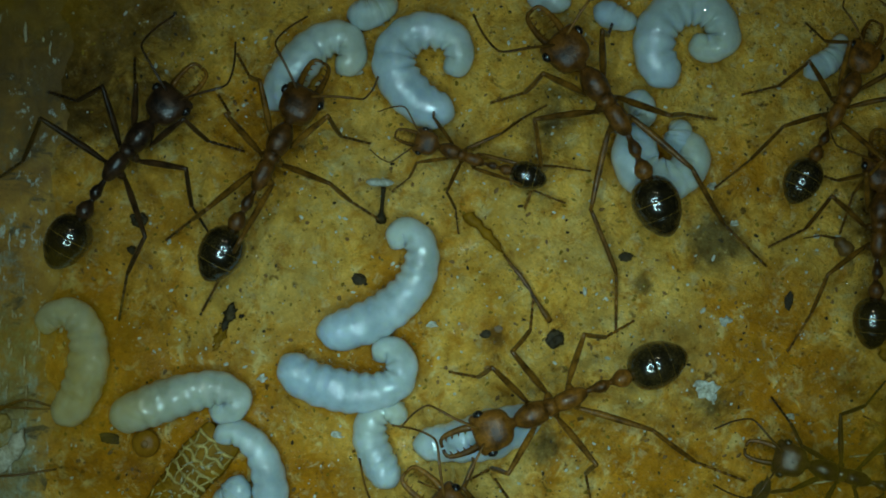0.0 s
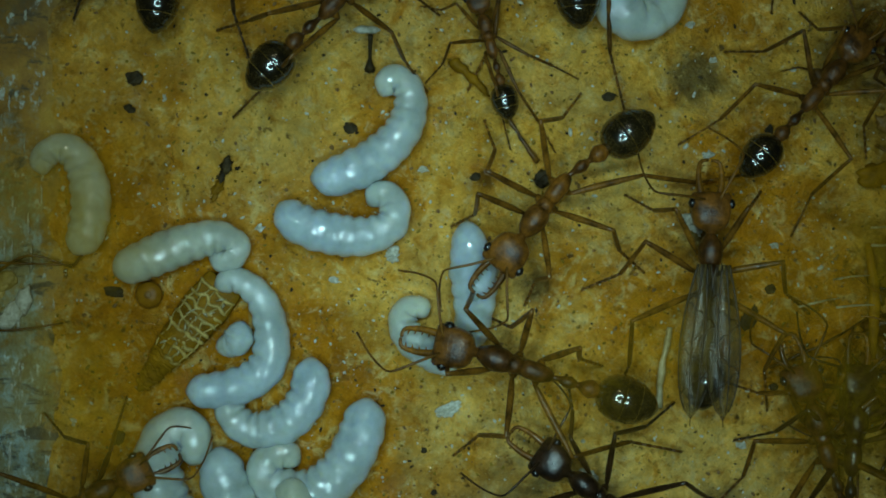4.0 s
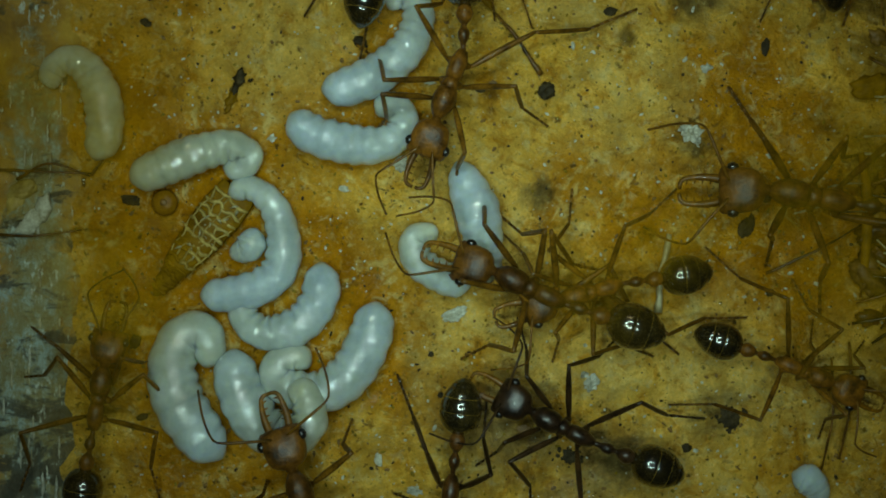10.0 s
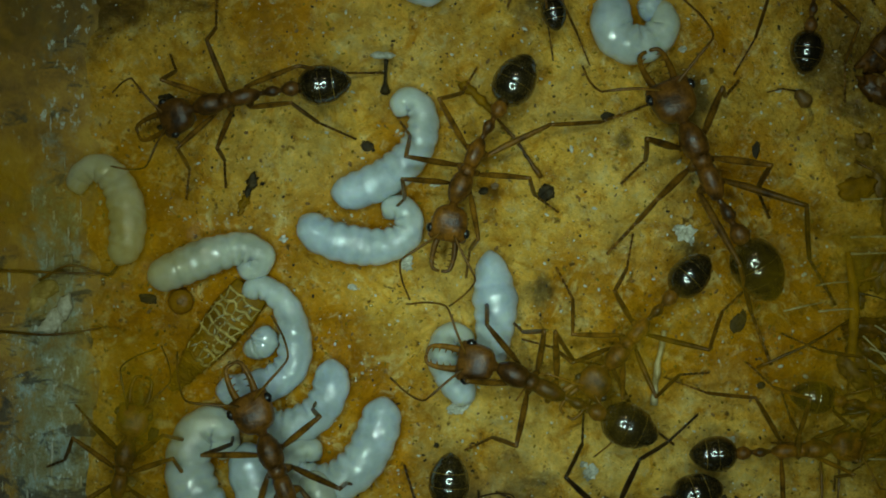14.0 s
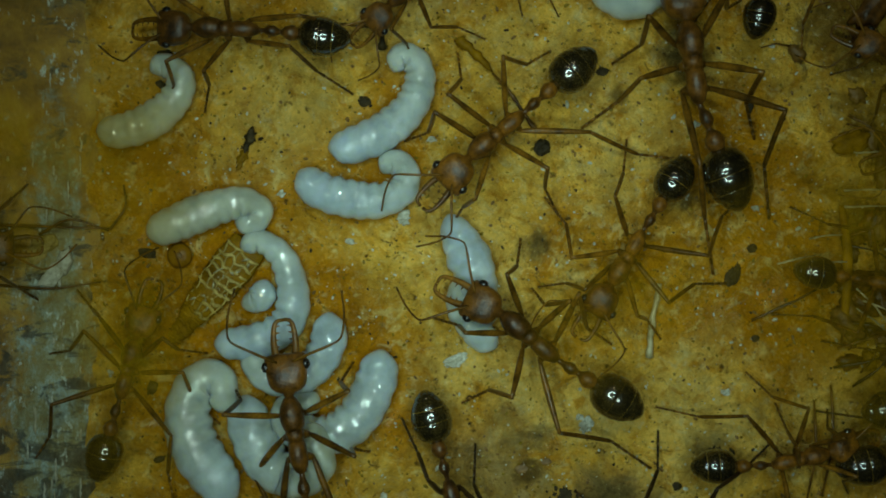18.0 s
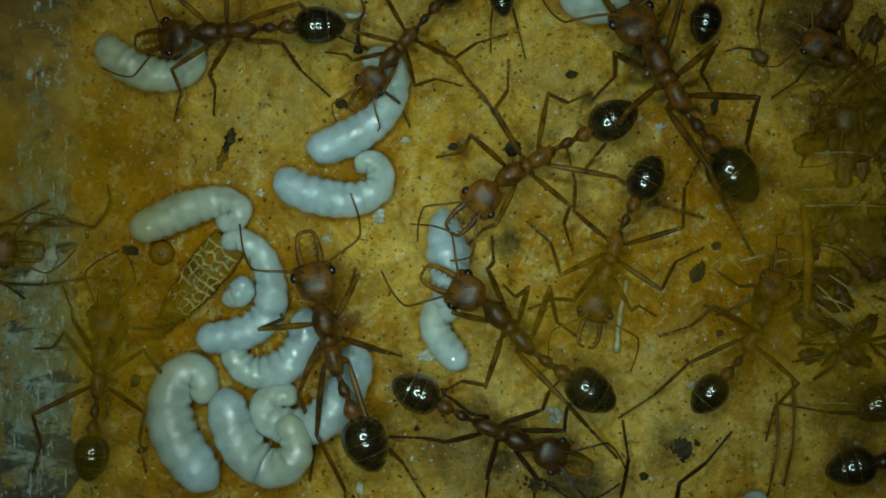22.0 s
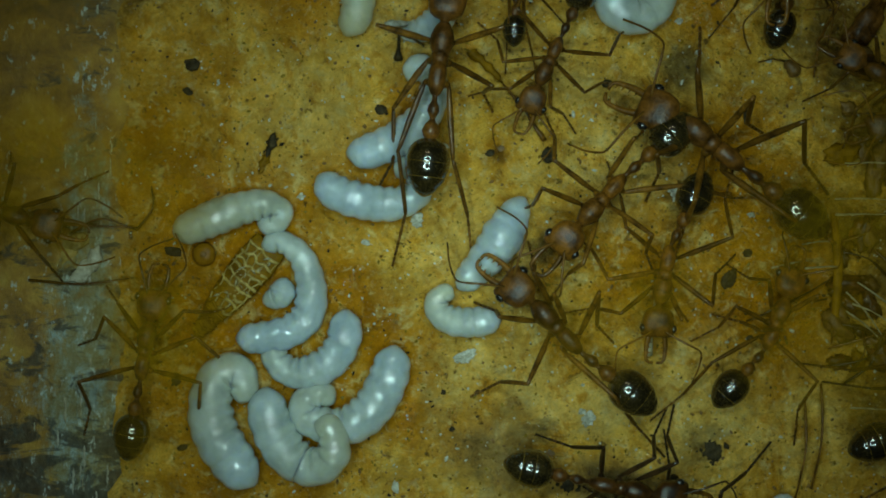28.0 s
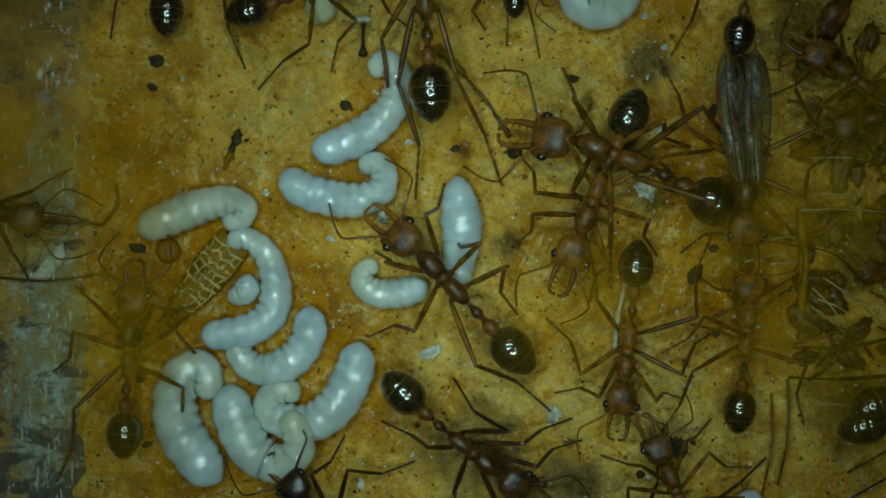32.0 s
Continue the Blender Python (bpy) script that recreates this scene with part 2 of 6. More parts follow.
def mix_grey(nt, value):
    c = nt.nodes.new("ShaderNodeCombineColor")
    for i in range(3):
        nt.links.new(value, c.inputs[i])
    return c.outputs["Color"]


def grub_material(name, cream, white):
    m, nt, bsdf = material(name)
    v = own_place(nt)
    n = noise_of(nt, v, 420, 4, 0.6)
    f = noise_of(nt, v, 2600, 4, 0.7)
    info = nt.nodes.new("ShaderNodeObjectInfo")
    a = ramp(nt, n, [(0.3, cream[0]), (0.7, cream[1])])
    b = ramp(nt, n, [(0.3, white[0]), (0.7, white[1])])
    at_length = nt.nodes.new("ShaderNodeAttribute")
    at_length.attribute_name = "along"
    whiter = calc(nt, "SUBTRACT", calc(nt, "ADD", calc(nt, "MULTIPLY", info.outputs["Random"], 0.5), 0.80), calc(nt, "MULTIPLY", at_length.outputs["Fac"], 0.75))
    col = mix(nt, stretch(nt, whiter, 0, 1), a, b)
    col = mix(nt, stretch(nt, f, 0.64, 0.8, 0, 0.5), col, (0.50, 0.46, 0.30))
    nt.links.new(col, bsdf.inputs["Base Color"])
    bsdf.inputs["Subsurface Weight"].default_value = 0.75
    bsdf.inputs["Subsurface Radius"].default_value = (1.0, 0.85, 0.5)
    bsdf.inputs["Subsurface Scale"].default_value = 0.0012
    bsdf.inputs["Roughness"].default_value = 0.45
    bsdf.inputs["Specular IOR Level"].default_value = 0.12
    bsdf.inputs["Coat Weight"].default_value = 1.0
    bsdf.inputs["Coat Roughness"].default_value = 0.012
    bsdf.inputs["Coat IOR"].default_value = 1.9
    w = noise_of(nt, v, 1150, 3, 0.55, 0.4)
    at_ring = nt.nodes.new("ShaderNodeAttribute")
    at_ring.attribute_name = "ring_at"
    phase = calc(nt, "MULTIPLY", calc(nt, "ADD", at_ring.outputs["Fac"], calc(nt, "MULTIPLY", n, 0.9)), math.pi)
    swell = calc(nt, "POWER", calc(nt, "SINE", phase), 2.0)
    bump(nt, bsdf, calc(nt, "ADD", calc(nt, "ADD", n, calc(nt, "MULTIPLY", w, 0.5)), calc(nt, "MULTIPLY", swell, 0.06)), 0.6, 0.00016)
    wet = node(nt, "ShaderNodeBump", Strength=1.0, Distance=0.00007)
    nt.links.new(calc(nt, "ADD", calc(nt, "MULTIPLY", swell, 2.4), calc(nt, "MULTIPLY", w, 1.8)), wet.inputs["Height"])
    nt.links.new(wet.outputs["Normal"], bsdf.inputs["Coat Normal"])
    return m


def shell(name, dark, light, rough, relief=0.00004, coat=0.0, spec=0.5):
    m, nt, bsdf = material(name)
    v = own_place(nt)
    n = noise_of(nt, v, 700, 5, 0.65)
    f = noise_of(nt, v, 4200, 3, 0.6)
    info = nt.nodes.new("ShaderNodeObjectInfo")
    col = ramp(nt, n, [(0.36, dark), (0.62, light)])
    col = mix(nt, 1.0, col, mix_grey(nt, stretch(nt, info.outputs["Random"], 0, 1, 0.65, 1.45)), "MULTIPLY")
    col = mix(nt, 1.0, col, mix_grey(nt, stretch(nt, f, 0.32, 0.68, 0.68, 1.25)), "MULTIPLY")
    nt.links.new(col, bsdf.inputs["Base Color"])
    nt.links.new(stretch(nt, f, 0.3, 0.7, rough * 0.8, rough * 1.25), bsdf.inputs["Roughness"])
    bsdf.inputs["Coat Weight"].default_value = coat
    bsdf.inputs["Specular IOR Level"].default_value = spec
    bsdf.inputs["Coat Roughness"].default_value = 0.035
    bsdf.inputs["Coat IOR"].default_value = 1.9
    bump(nt, bsdf, calc(nt, "ADD", n, f), 0.5, relief)
    return m


def wall_material():
    m, nt, bsdf = material("scratched_plastic")
    along = place_of(nt, (1, 0.62, 1), 0.03)
    v = place_of(nt)
    streak = noise_of(nt, along, 620, 8, 0.82, 0.0)
    patch = noise_of(nt, v, 190, 5, 0.7, 0.5)
    fleck = noise_of(nt, place_of(nt, (1, 0.55, 1), -0.2), 1300, 4, 0.7, 0.1)
    tone = noise_of(nt, v, 300, 7, 0.72, 0.4)
    brown = ramp(nt, tone, [(0.34, (0.20, 0.100, 0.004)), (0.5, (0.42, 0.215, 0.012)), (0.66, (0.60, 0.36, 0.04))])
    haze = ramp(nt, streak, [(0.36, (0.18, 0.125, 0.022)), (0.50, (0.27, 0.265, 0.13)), (0.66, (0.42, 0.60, 0.62))])
    dark_patch = ramp(nt, fleck, [(0.40, (0.012, 0.012, 0.007)), (0.66, (0.10, 0.09, 0.05))])
    xyz = nt.nodes.new("ShaderNodeSeparateXYZ")
    nt.links.new(v, xyz.inputs[0])
    down = stretch(nt, xyz.outputs["Y"], -0.014, 0.024, 0.12, -0.14)
    lane = stretch(nt, calc(nt, "ABSOLUTE", calc(nt, "ADD", xyz.outputs["X"], 0.0318)), 0.0012, 0.0042, 0.09, -0.12)
    worn = calc(nt, "ADD", calc(nt, "ADD", calc(nt, "ADD", calc(nt, "MULTIPLY", patch, 0.62), calc(nt, "MULTIPLY", streak, 0.38)), down), lane)
    col = mix(nt, stretch(nt, worn, 0.49, 0.62, 0, 0.88), brown, haze)
    # near-black patches, more of them towards the low end
    low = stretch(nt, xyz.outputs["Y"], -0.020, 0.006, 0.13, -0.02)
    col = mix(nt, stretch(nt, calc(nt, "ADD", noise_of(nt, place_of(nt, (0.6, 1.3, 1)), 330, 5, 0.7, 0.8), low), 0.56, 0.63, 0, 0.85), col, dark_patch)
    # the wall's upper end lies in shade, which is painted into its colour
    upper_dim = calc(nt, "ADD", stretch(nt, xyz.outputs["Y"], 0.014, 0.032, 0.0, 0.8), calc(nt, "MULTIPLY", calc(nt, "SUBTRACT", patch, 0.5), 1.2))
    col = mix(nt, stretch(nt, upper_dim, 0.1, 0.6, 0, 0.85), col, (0.075, 0.042, 0.004))
    # small bright glints painted in as pale flecks
    col = mix(nt, stretch(nt, fleck, 0.60, 0.68, 0, 0.85), col, (0.66, 0.74, 0.68))
    nt.links.new(col, bsdf.inputs["Base Color"])
    nt.links.new(stretch(nt, streak, 0.3, 0.7, 0.25, 0.55), bsdf.inputs["Roughness"])
    bsdf.inputs["Coat Weight"].default_value = 0.5
    bsdf.inputs["Coat Roughness"].default_value = 0.08
    bump(nt, bsdf, calc(nt, "ADD", streak, calc(nt, "MULTIPLY", fleck, 0.8)), 0.7, 0.0003)
    return m


def film_material():
    m, nt, bsdf = material("wing_film")
    v = own_place(nt, (0.3, 1, 1))
    n = noise_of(nt, v, 1600, 4, 0.6, 0.6)
    nt.links.new(ramp(nt, n, [(0.35, (0.035, 0.024, 0.006)), (0.7, (0.17, 0.12, 0.04))]), bsdf.inputs["Base Color"])
    bsdf.inputs["Roughness"].default_value = 0.3
    bsdf.inputs["Specular IOR Level"].default_value = 0.35
    bsdf.inputs["Coat Weight"].default_value = 0.4
    bsdf.inputs["Coat Roughness"].default_value = 0.12
    nt.links.new(stretch(nt, n, 0.35, 0.65, 0.28, 0.60), bsdf.inputs["Alpha"])
    bump(nt, bsdf, n, 0.7, 0.00015)
    return m


def haze_material():
    """Amber haze painted into an added cover over the chamber: mostly clear, thicker in patches."""
    m, nt, bsdf = material("cover_haze")
    out = nt.nodes["Material Output"]
    v = place_of(nt, (1, 1, 0))
    wob = noise_of(nt, v, 120, 5, 0.65, 0.6)
    amount = None
    for x, y, r1, r2, k in HAZE:
        one = calc(nt, "MULTIPLY", ragged_spot(nt, v, wob, x, y, r1, r2, 1.2), k)
        amount = one if amount is None else calc(nt, "MAXIMUM", amount, one)
    amount = calc(nt, "MULTIPLY", amount, stretch(nt, noise_of(nt, v, 650, 6, 0.75, 1.0), 0.36, 0.64, 0.35, 1.0))
    clear = nt.nodes.new("ShaderNodeBsdfTransparent")
    nt.links.new(mix(nt, amount, (1.0, 1.0, 1.0), (0.80, 0.61, 0.15)), clear.inputs["Color"])
    milk = nt.nodes.new("ShaderNodeBsdfDiffuse")
    milk.inputs["Color"].default_value = (0.72, 0.41, 0.008, 1)
    blend = nt.nodes.new("ShaderNodeMixShader")
    nt.links.new(calc(nt, "MULTIPLY", amount, 0.42), blend.inputs["Fac"])
    nt.links.new(clear.outputs[0], blend.inputs[1])
    nt.links.new(milk.outputs[0], blend.inputs[2])
    nt.links.new(blend.outputs[0], out.inputs["Surface"])
    return m


HAZE = [(-36, 21, 4, 10, 0.3), (-25, 9, 2, 7, 0.4), (-23.5, -5, 2, 7, 0.6), (27, -5, 2, 8, 0.45), (33, -8, 2, 7, 0.4), (10, -5, 1, 6, 0.25), (-24, -14, 2, 7, 0.25), (-33, 9, 1, 6, 0.8), (-37, 6, 2, 7, 0.7), (-31, 2, 1, 5, 0.3), (-26, 6, 1, 5, 0.4), (-23.67, 4.82, 1.5, 5.5, 0.5), (-27.65, 7.91, 1.5, 5.5, 0.6), (13.9, -1.8, 1.5, 5, 0.40), (24.5, 0.5, 2, 6.5, 0.32), (30, 4, 2, 8, 0.55), (35, 9, 4, 9, 0.3), (39, -6, 1, 6, 0.35), (-30, 34, 3, 9, 0.6)]
# larvae: middle line from blunt tail to head in mm, and radius
LARVAE = [
    ([(-9.68, 9.22), (-7.71, 9.56), (-5.24, 10.71), (-3.27, 12.57), (-2.54, 14.63), (-2.87, 16.15), (-3.94, 16.64), (-4.68, 15.57)], 1.58),
    ([(-12.14, 7.33), (-10.58, 5.97), (-8.11, 5.20), (-5.64, 5.12), (-3.92, 6.03), (-3.76, 7.51), (-4.74, 8.17), (-5.57, 7.51)], 1.58),
    ([(-24.14, 2.37), (-21.67, 3.44), (-18.80, 4.52), (-16.74, 4.93), (-15.42, 4.28), (-16.00, 3.37), (-17.23, 3.45)], 1.55),
    ([(-18.83, -6.34), (-16.27, -6.21), (-14.13, -5.48), (-12.90, -4.07), (-12.73, -1.85), (-13.59, 0.50), (-15.30, 1.82), (-16.83, 1.35)], 1.46),
    ([(-14.87, -1.34), (-15.38, -2.71), (-16.74, -3.22)], 1.18),
    ([(-9.74, -3.98), (-9.99, -6.54), (-11.35, -8.43), (-13.70, -9.20), (-15.40, -8.40), (-15.95, -6.80), (-15.56, -5.20)], 1.55),
    ([(-5.63, -6.97), (-6.14, -9.53), (-7.50, -12.09), (-9.38, -13.46), (-11.35, -13.55), (-13.06, -12.79), (-12.97, -11.50), (-11.78, -10.99), (-10.84, -11.67)], 1.80),
    ([(-16.50, -10.59), (-15.91, -13.42), (-14.37, -16.06), (-12.19, -16.98), (-10.59, -15.74), (-10.79, -13.85), (-12.03, -13.29)], 1.88),
    ([(-17.38, -18.45), (-18.71, -17.04), (-20.44, -14.41), (-21.03, -11.67), (-20.39, -9.58), (-18.97, -9.00), (-18.30, -10.23), (-18.57, -11.65)], 2.0),
    ([(-13.74, 25.12), (-12.16, 27.91), (-10.39, 29.91), (-8.64, 30.30), (-8.11, 28.96), (-9.03, 27.96)], 1.52),
    ([(-0.80, 25.03), (-3.16, 25.94), (-4.85, 27.88), (-4.85, 29.89), (-2.97, 31.09), (-0.94, 30.61), (-0.48, 29.10), (-1.33, 28.35)], 1.62),
    ([(14.76, 27.86), (13.47, 30.02), (13.78, 32.24), (15.54, 33.52), (17.56, 33.12), (18.47, 31.39), (17.14, 30.61), (16.46, 31.55)], 1.55),
    ([(12.46, 24.99), (12.46, 22.09), (14.47, 20.97), (16.48, 22.31), (16.03, 24.54)], 1.72),
    ([(24.41, 29.08), (26.3, 30.36), (27.12, 32.01)], 0.98),
    ([(-8.52, 31.99), (-6.92, 32.18), (-5.14, 33.13)], 1.14),
    ([(11.61, 26.96), (12.85, 26.2), (13.3, 25.01)], 1.06),
    ([(15.19, 23.07), (15.54, 24.5), (15.1, 25.29)], 1.14),
    ([(26.11, -19.76), (27.4, -20.4), (28.47, -21.91)], 1.22),
    ([(4.28, 34.11), (6.31, 33.59), (7.3, 34.03)], 0.98),
    ([(9.14, 33.3), (10.78, 32.56), (12.2, 32.42)], 0.98)
]
COVER = haze_material()
FLOOR = floor_material()
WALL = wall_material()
GRUB = grub_material("grub_skin", ((0.46, 0.47, 0.33), (0.66, 0.68, 0.52)), ((0.38, 0.47, 0.52), (0.62, 0.73, 0.80)))
# yellower skin: the amber haze over two larvae is mixed into their colour
GRUB_HAZED = grub_material("grub_skin_hazed", ((0.42, 0.47, 0.42), (0.66, 0.72, 0.65)), ((0.43, 0.41, 0.24), (0.62, 0.60, 0.40)))
GRUB_HEAD = speckled("grub_head", (0.34, 0.22, 0.08), (0.60, 0.46, 0.24), 1500, 0.35)
RED = shell("red_shell", (0.024, 0.010, 0.001), (0.165, 0.064, 0.007), 0.38, 0.00010, 0.06, 0.40)
LEG = shell("leg_shell", (0.040, 0.018, 0.002), (0.19, 0.082, 0.007), 0.34, 0.00006, 0.1, 0.3)
BLACK = shell("black_shell", (0.008, 0.006, 0.002), (0.034, 0.022, 0.005), 0.25, 0.00001, 1.0, 0.25)
BAND = shell("segment_rim", (0.06, 0.035, 0.004), (0.22, 0.13, 0.02), 0.25, 0.00001, 0.6)
EYE = shell("eye_shell", (0.004, 0.004, 0.004), (0.014, 0.012, 0.010), 0.28, 0.00002, 0.2)
JAW = shell("jaw_shell", (0.055, 0.022, 0.001), (0.21, 0.088, 0.005), 0.34, 0.00004, 0.1, 0.2)
# dark shells; for ants in dim places the shade is in the colour
DARK_DIM_RED = shell("dark_dim_shell", (0.008, 0.005, 0.003), (0.045, 0.021, 0.008), 0.32, 0.00005, 0.25, 0.3)
DARK_DIM_LEG = shell("dark_dim_leg_shell", (0.012, 0.007, 0.003), (0.060, 0.028, 0.008), 0.34, 0.00006, 0.15, 0.3)
DEEP_RED = shell("deep_red_shell", (0.016, 0.007, 0.002), (0.105, 0.040, 0.006), 0.34, 0.00008, 0.15, 0.35)
AMBER_RED = shell("amber_shell", (0.036, 0.015, 0.002), (0.225, 0.088, 0.008), 0.36, 0.00010, 0.06, 0.30)
AMBER_LEG = shell("amber_leg_shell", (0.048, 0.021, 0.002), (0.22, 0.095, 0.008), 0.34, 0.00006, 0.1, 0.3)
FILM = film_material()
WET = shell("wet_bead", (0.30, 0.17, 0.010), (0.50, 0.33, 0.04), 0.07, 0.00001, 0.6)
VEIN = shell("vein", (0.018, 0.010, 0.002), (0.07, 0.040, 0.010), 0.4)
DARK_BIT = speckled("dark_crumb", (0.014, 0.010, 0.003), (0.075, 0.050, 0.015), 1800, 0.6, 0.0002, 0.2)
PALE_BIT = speckled("pale_crumb", (0.30, 0.27, 0.16), (0.72, 0.72, 0.62), 2600, 0.30, 0.0002)
BROWN_BIT = speckled("brown_crumb", (0.09, 0.042, 0.006), (0.28, 0.14, 0.020), 1500, 0.5, 0.0002)
AMBER_BIT = speckled("amber_bead", (0.20, 0.085, 0.003), (0.36, 0.17, 0.008), 900, 0.3, 0.0001, 0.15)
HUSK = speckled("husk_pale", (0.20, 0.115, 0.010), (0.66, 0.50, 0.16), 900, 0.4, 0.0002, 0.25)
HUSK_DARK = speckled("husk_dark", (0.09, 0.042, 0.001), (0.40, 0.20, 0.006), 420, 0.5, 0.0003, 0.08)
STRAW = speckled("straw", (0.20, 0.15, 0.05), (0.62, 0.56, 0.36), 900, 0.3)
CARD = speckled("card", (0.62, 0.62, 0.54), (0.76, 0.76, 0.70), 120, 0.7)


# ---------------------------------------------------------------- mesh tools
def tube(bm, pts, radii, n=10, flat=1.0, power=2.0, up=(0, 0, 1)):
    """A closed loft along pts (mm); radii: a number or (side, height) at each; flat: height over width; power: squareness."""
    pts = [Vector(p) for p in pts]
    rings = []
    up = Vector(up)
    for i, p in enumerate(pts):
        d = (pts[min(i + 1, len(pts) - 1)] - pts[max(i - 1, 0)]).normalized()
        side = up.cross(d)
        side = side.normalized() if side.length > 1e-4 else Vector((0, 1, 0))
        high = d.cross(side).normalized()
        r = radii[i]
        rs, rh = r if isinstance(r, tuple) else (r, r * flat)
        ring = []
        for k in range(n):
            a = 2 * math.pi * k / n
            c, s = math.cos(a), math.sin(a)
            c, s = math.copysign(abs(c) ** (2 / power), c), math.copysign(abs(s) ** (2 / power), s)
            ring.append(bm.verts.new((p + side * rs * c + high * rh * s) * MM))
        rings.append(ring)
    for a, b in zip(rings, rings[1:]):
        for k in range(n):
            bm.faces.new((a[k], a[(k + 1) % n], b[(k + 1) % n], b[k]))
    bm.faces.new(rings[0][::-1])
    bm.faces.new(rings[-1])
    return rings


def mesh_of(name, bm, mat, smooth=True):
    bmesh.ops.recalc_face_normals(bm, faces=bm.faces)
    me = bpy.data.meshes.new(name)
    for f in bm.faces:
        f.smooth = smooth
    bm.to_mesh(me)
    bm.free()
    me.materials.append(mat)
    return me


def part(name, bm, mat, parent=None, label="", smooth=True):
    ob = new(name, mesh_of(name, bm, mat, smooth))
    if parent is not None:
        ob.parent = parent
    if label:
        ob["label"] = label
    return ob


def spline(pts, count):
    """count points along a smooth curve through pts."""
    pts = [Vector(p) for p in pts]
    ext = [pts[0] * 2 - pts[1], *pts, pts[-1] * 2 - pts[-2]]
    fine = []
    for i in range(1, len(ext) - 2):
        p0, p1, p2, p3 = ext[i - 1:i + 3]
        for k in range(12):
            t = k / 12
            fine.append(0.5 * ((2 * p1) + (p2 - p0) * t + (2 * p0 - 5 * p1 + 4 * p2 - p3) * t * t + (3 * p1 - p0 - 3 * p2 + p3) * t ** 3))
    fine.append(pts[-1])
    run = [0.0]
    for a, b in zip(fine, fine[1:]):
        run.append(run[-1] + (b - a).length)
    out, j = [], 0
    for k in range(count):
        want = run[-1] * k / (count - 1)
        while j < len(run) - 2 and run[j + 1] < want:
            j += 1
        t = (want - run[j]) / max(run[j + 1] - run[j], 1e-9)
        out.append(fine[j].lerp(fine[j + 1], t))
    return out, run[-1]


# ---------------------------------------------------------------- the chamber
def ground_sheet():
    bm = bmesh.new()
    xs = [-34 + i * (130 / 150) for i in range(151)]
    ys = [-70 + i * (130 / 150) for i in range(151)]
    grid = []
    for x in xs:
        col = []
        for y in ys:
            h = 0.16 * noise.noise(Vector((x * 0.22, y * 0.22, 3))) + 0.07 * noise.noise(Vector((x * 0.8, y * 0.8, 9)))
            col.append(bm.verts.new((x * MM, y * MM, (h - 0.18) * MM)))
        grid.append(col)
    for i in range(150):
        for j in range(150):
            bm.faces.new((grid[i][j], grid[i + 1][j], grid[i + 1][j + 1], grid[i][j + 1]))
    ob = part("floor", bm, FLOOR)
    tagged(ob, "amber-stained rough tan plaster floor of an ant chamber", "floor", kind="structure")


def side_wall():
    bm = bmesh.new()
    prof = [(-47.4, -2), (-47.4, 0.5), (-47.0, 0.8), (-36, 0.85), (-33.5, 0.7), (-31.8, 0.4), (-30.3, 0.08), (-29.2, -0.12), (-27.6, -0.5)]
    rows = []
    for k in range(161):
        y = -70 + 130 * k / 160
        rows.append([bm.verts.new(((x + (0.12 if i < 5 else 1.5) * noise.noise(Vector((k * 0.22, i * 0.3, 0))) + (0 if i < 5 else 0.5) * noise.noise(Vector((k * 0.9, i * 0.3, 7)))) * MM, y * MM, (z + 0.1 * noise.noise(Vector((k * 0.13, i * 2.0, 5)))) * MM)) for i, (x, z) in enumerate(prof)])
    for a, b in zip(rows, rows[1:]):
        for i in range(len(prof) - 1):
            bm.faces.new((a[i], a[i + 1], b[i + 1], b[i]))
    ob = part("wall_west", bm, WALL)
    tagged(ob, "scratched brown plastic wall with pale bluish scrapes", "wall", kind="structure")
    bm = bmesh.new()
    bmesh.ops.create_grid(bm, x_segments=4, y_segments=12, size=0.5)
    for v in bm.verts:
        v.co = Vector((v.co.x * 40 * MM - 67.4 * MM, v.co.y * 130 * MM - 5 * MM, -1.2 * MM))
    ob = part("backdrop", bm, CARD, smooth=False)
    tagged(ob, "pale card outside the plastic wall", "card", kind="structure")


def glass_cover():
    bm = bmesh.new()
    bmesh.ops.create_grid(bm, x_segments=8, y_segments=8, size=0.5)
    for v in bm.verts:
        v.co = Vector((v.co.x * 170 * MM + 15 * MM, v.co.y * 130 * MM - 5 * MM, 9.5 * MM))
    # added sheet above the ants; its colour lays painted haze over them
    ob = part("glass_cover", bm, COVER, smooth=False)
    tagged(ob, "clear added cover with thin amber haze painted in patches", "cover", kind="structure")


def far_walls():
    """Plain plastic sides that hold the cover, beyond the view."""
    for name, x0, x1, y0, y1 in (("wall_north", -47, 99, 60, 63), ("wall_south", -47, 99, -73, -70), ("wall_east", 96, 99, -70, 60)):
        bm = bmesh.new()
        bmesh.ops.create_cube(bm, size=1)
        for v in bm.verts:
            v.co = Vector(((x0 + x1) / 2 + v.co.x * (x1 - x0), (y0 + y1) / 2 + v.co.y * (y1 - y0), 3.7 + v.co.z * 11.5)) * MM
        bmesh.ops.bevel(bm, geom=list(bm.edges), offset=0.3 * MM, segments=2, affect="EDGES")
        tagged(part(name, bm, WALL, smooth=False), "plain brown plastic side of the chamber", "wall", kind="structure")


ground_sheet()
far_walls()
glass_cover()
side_wall()


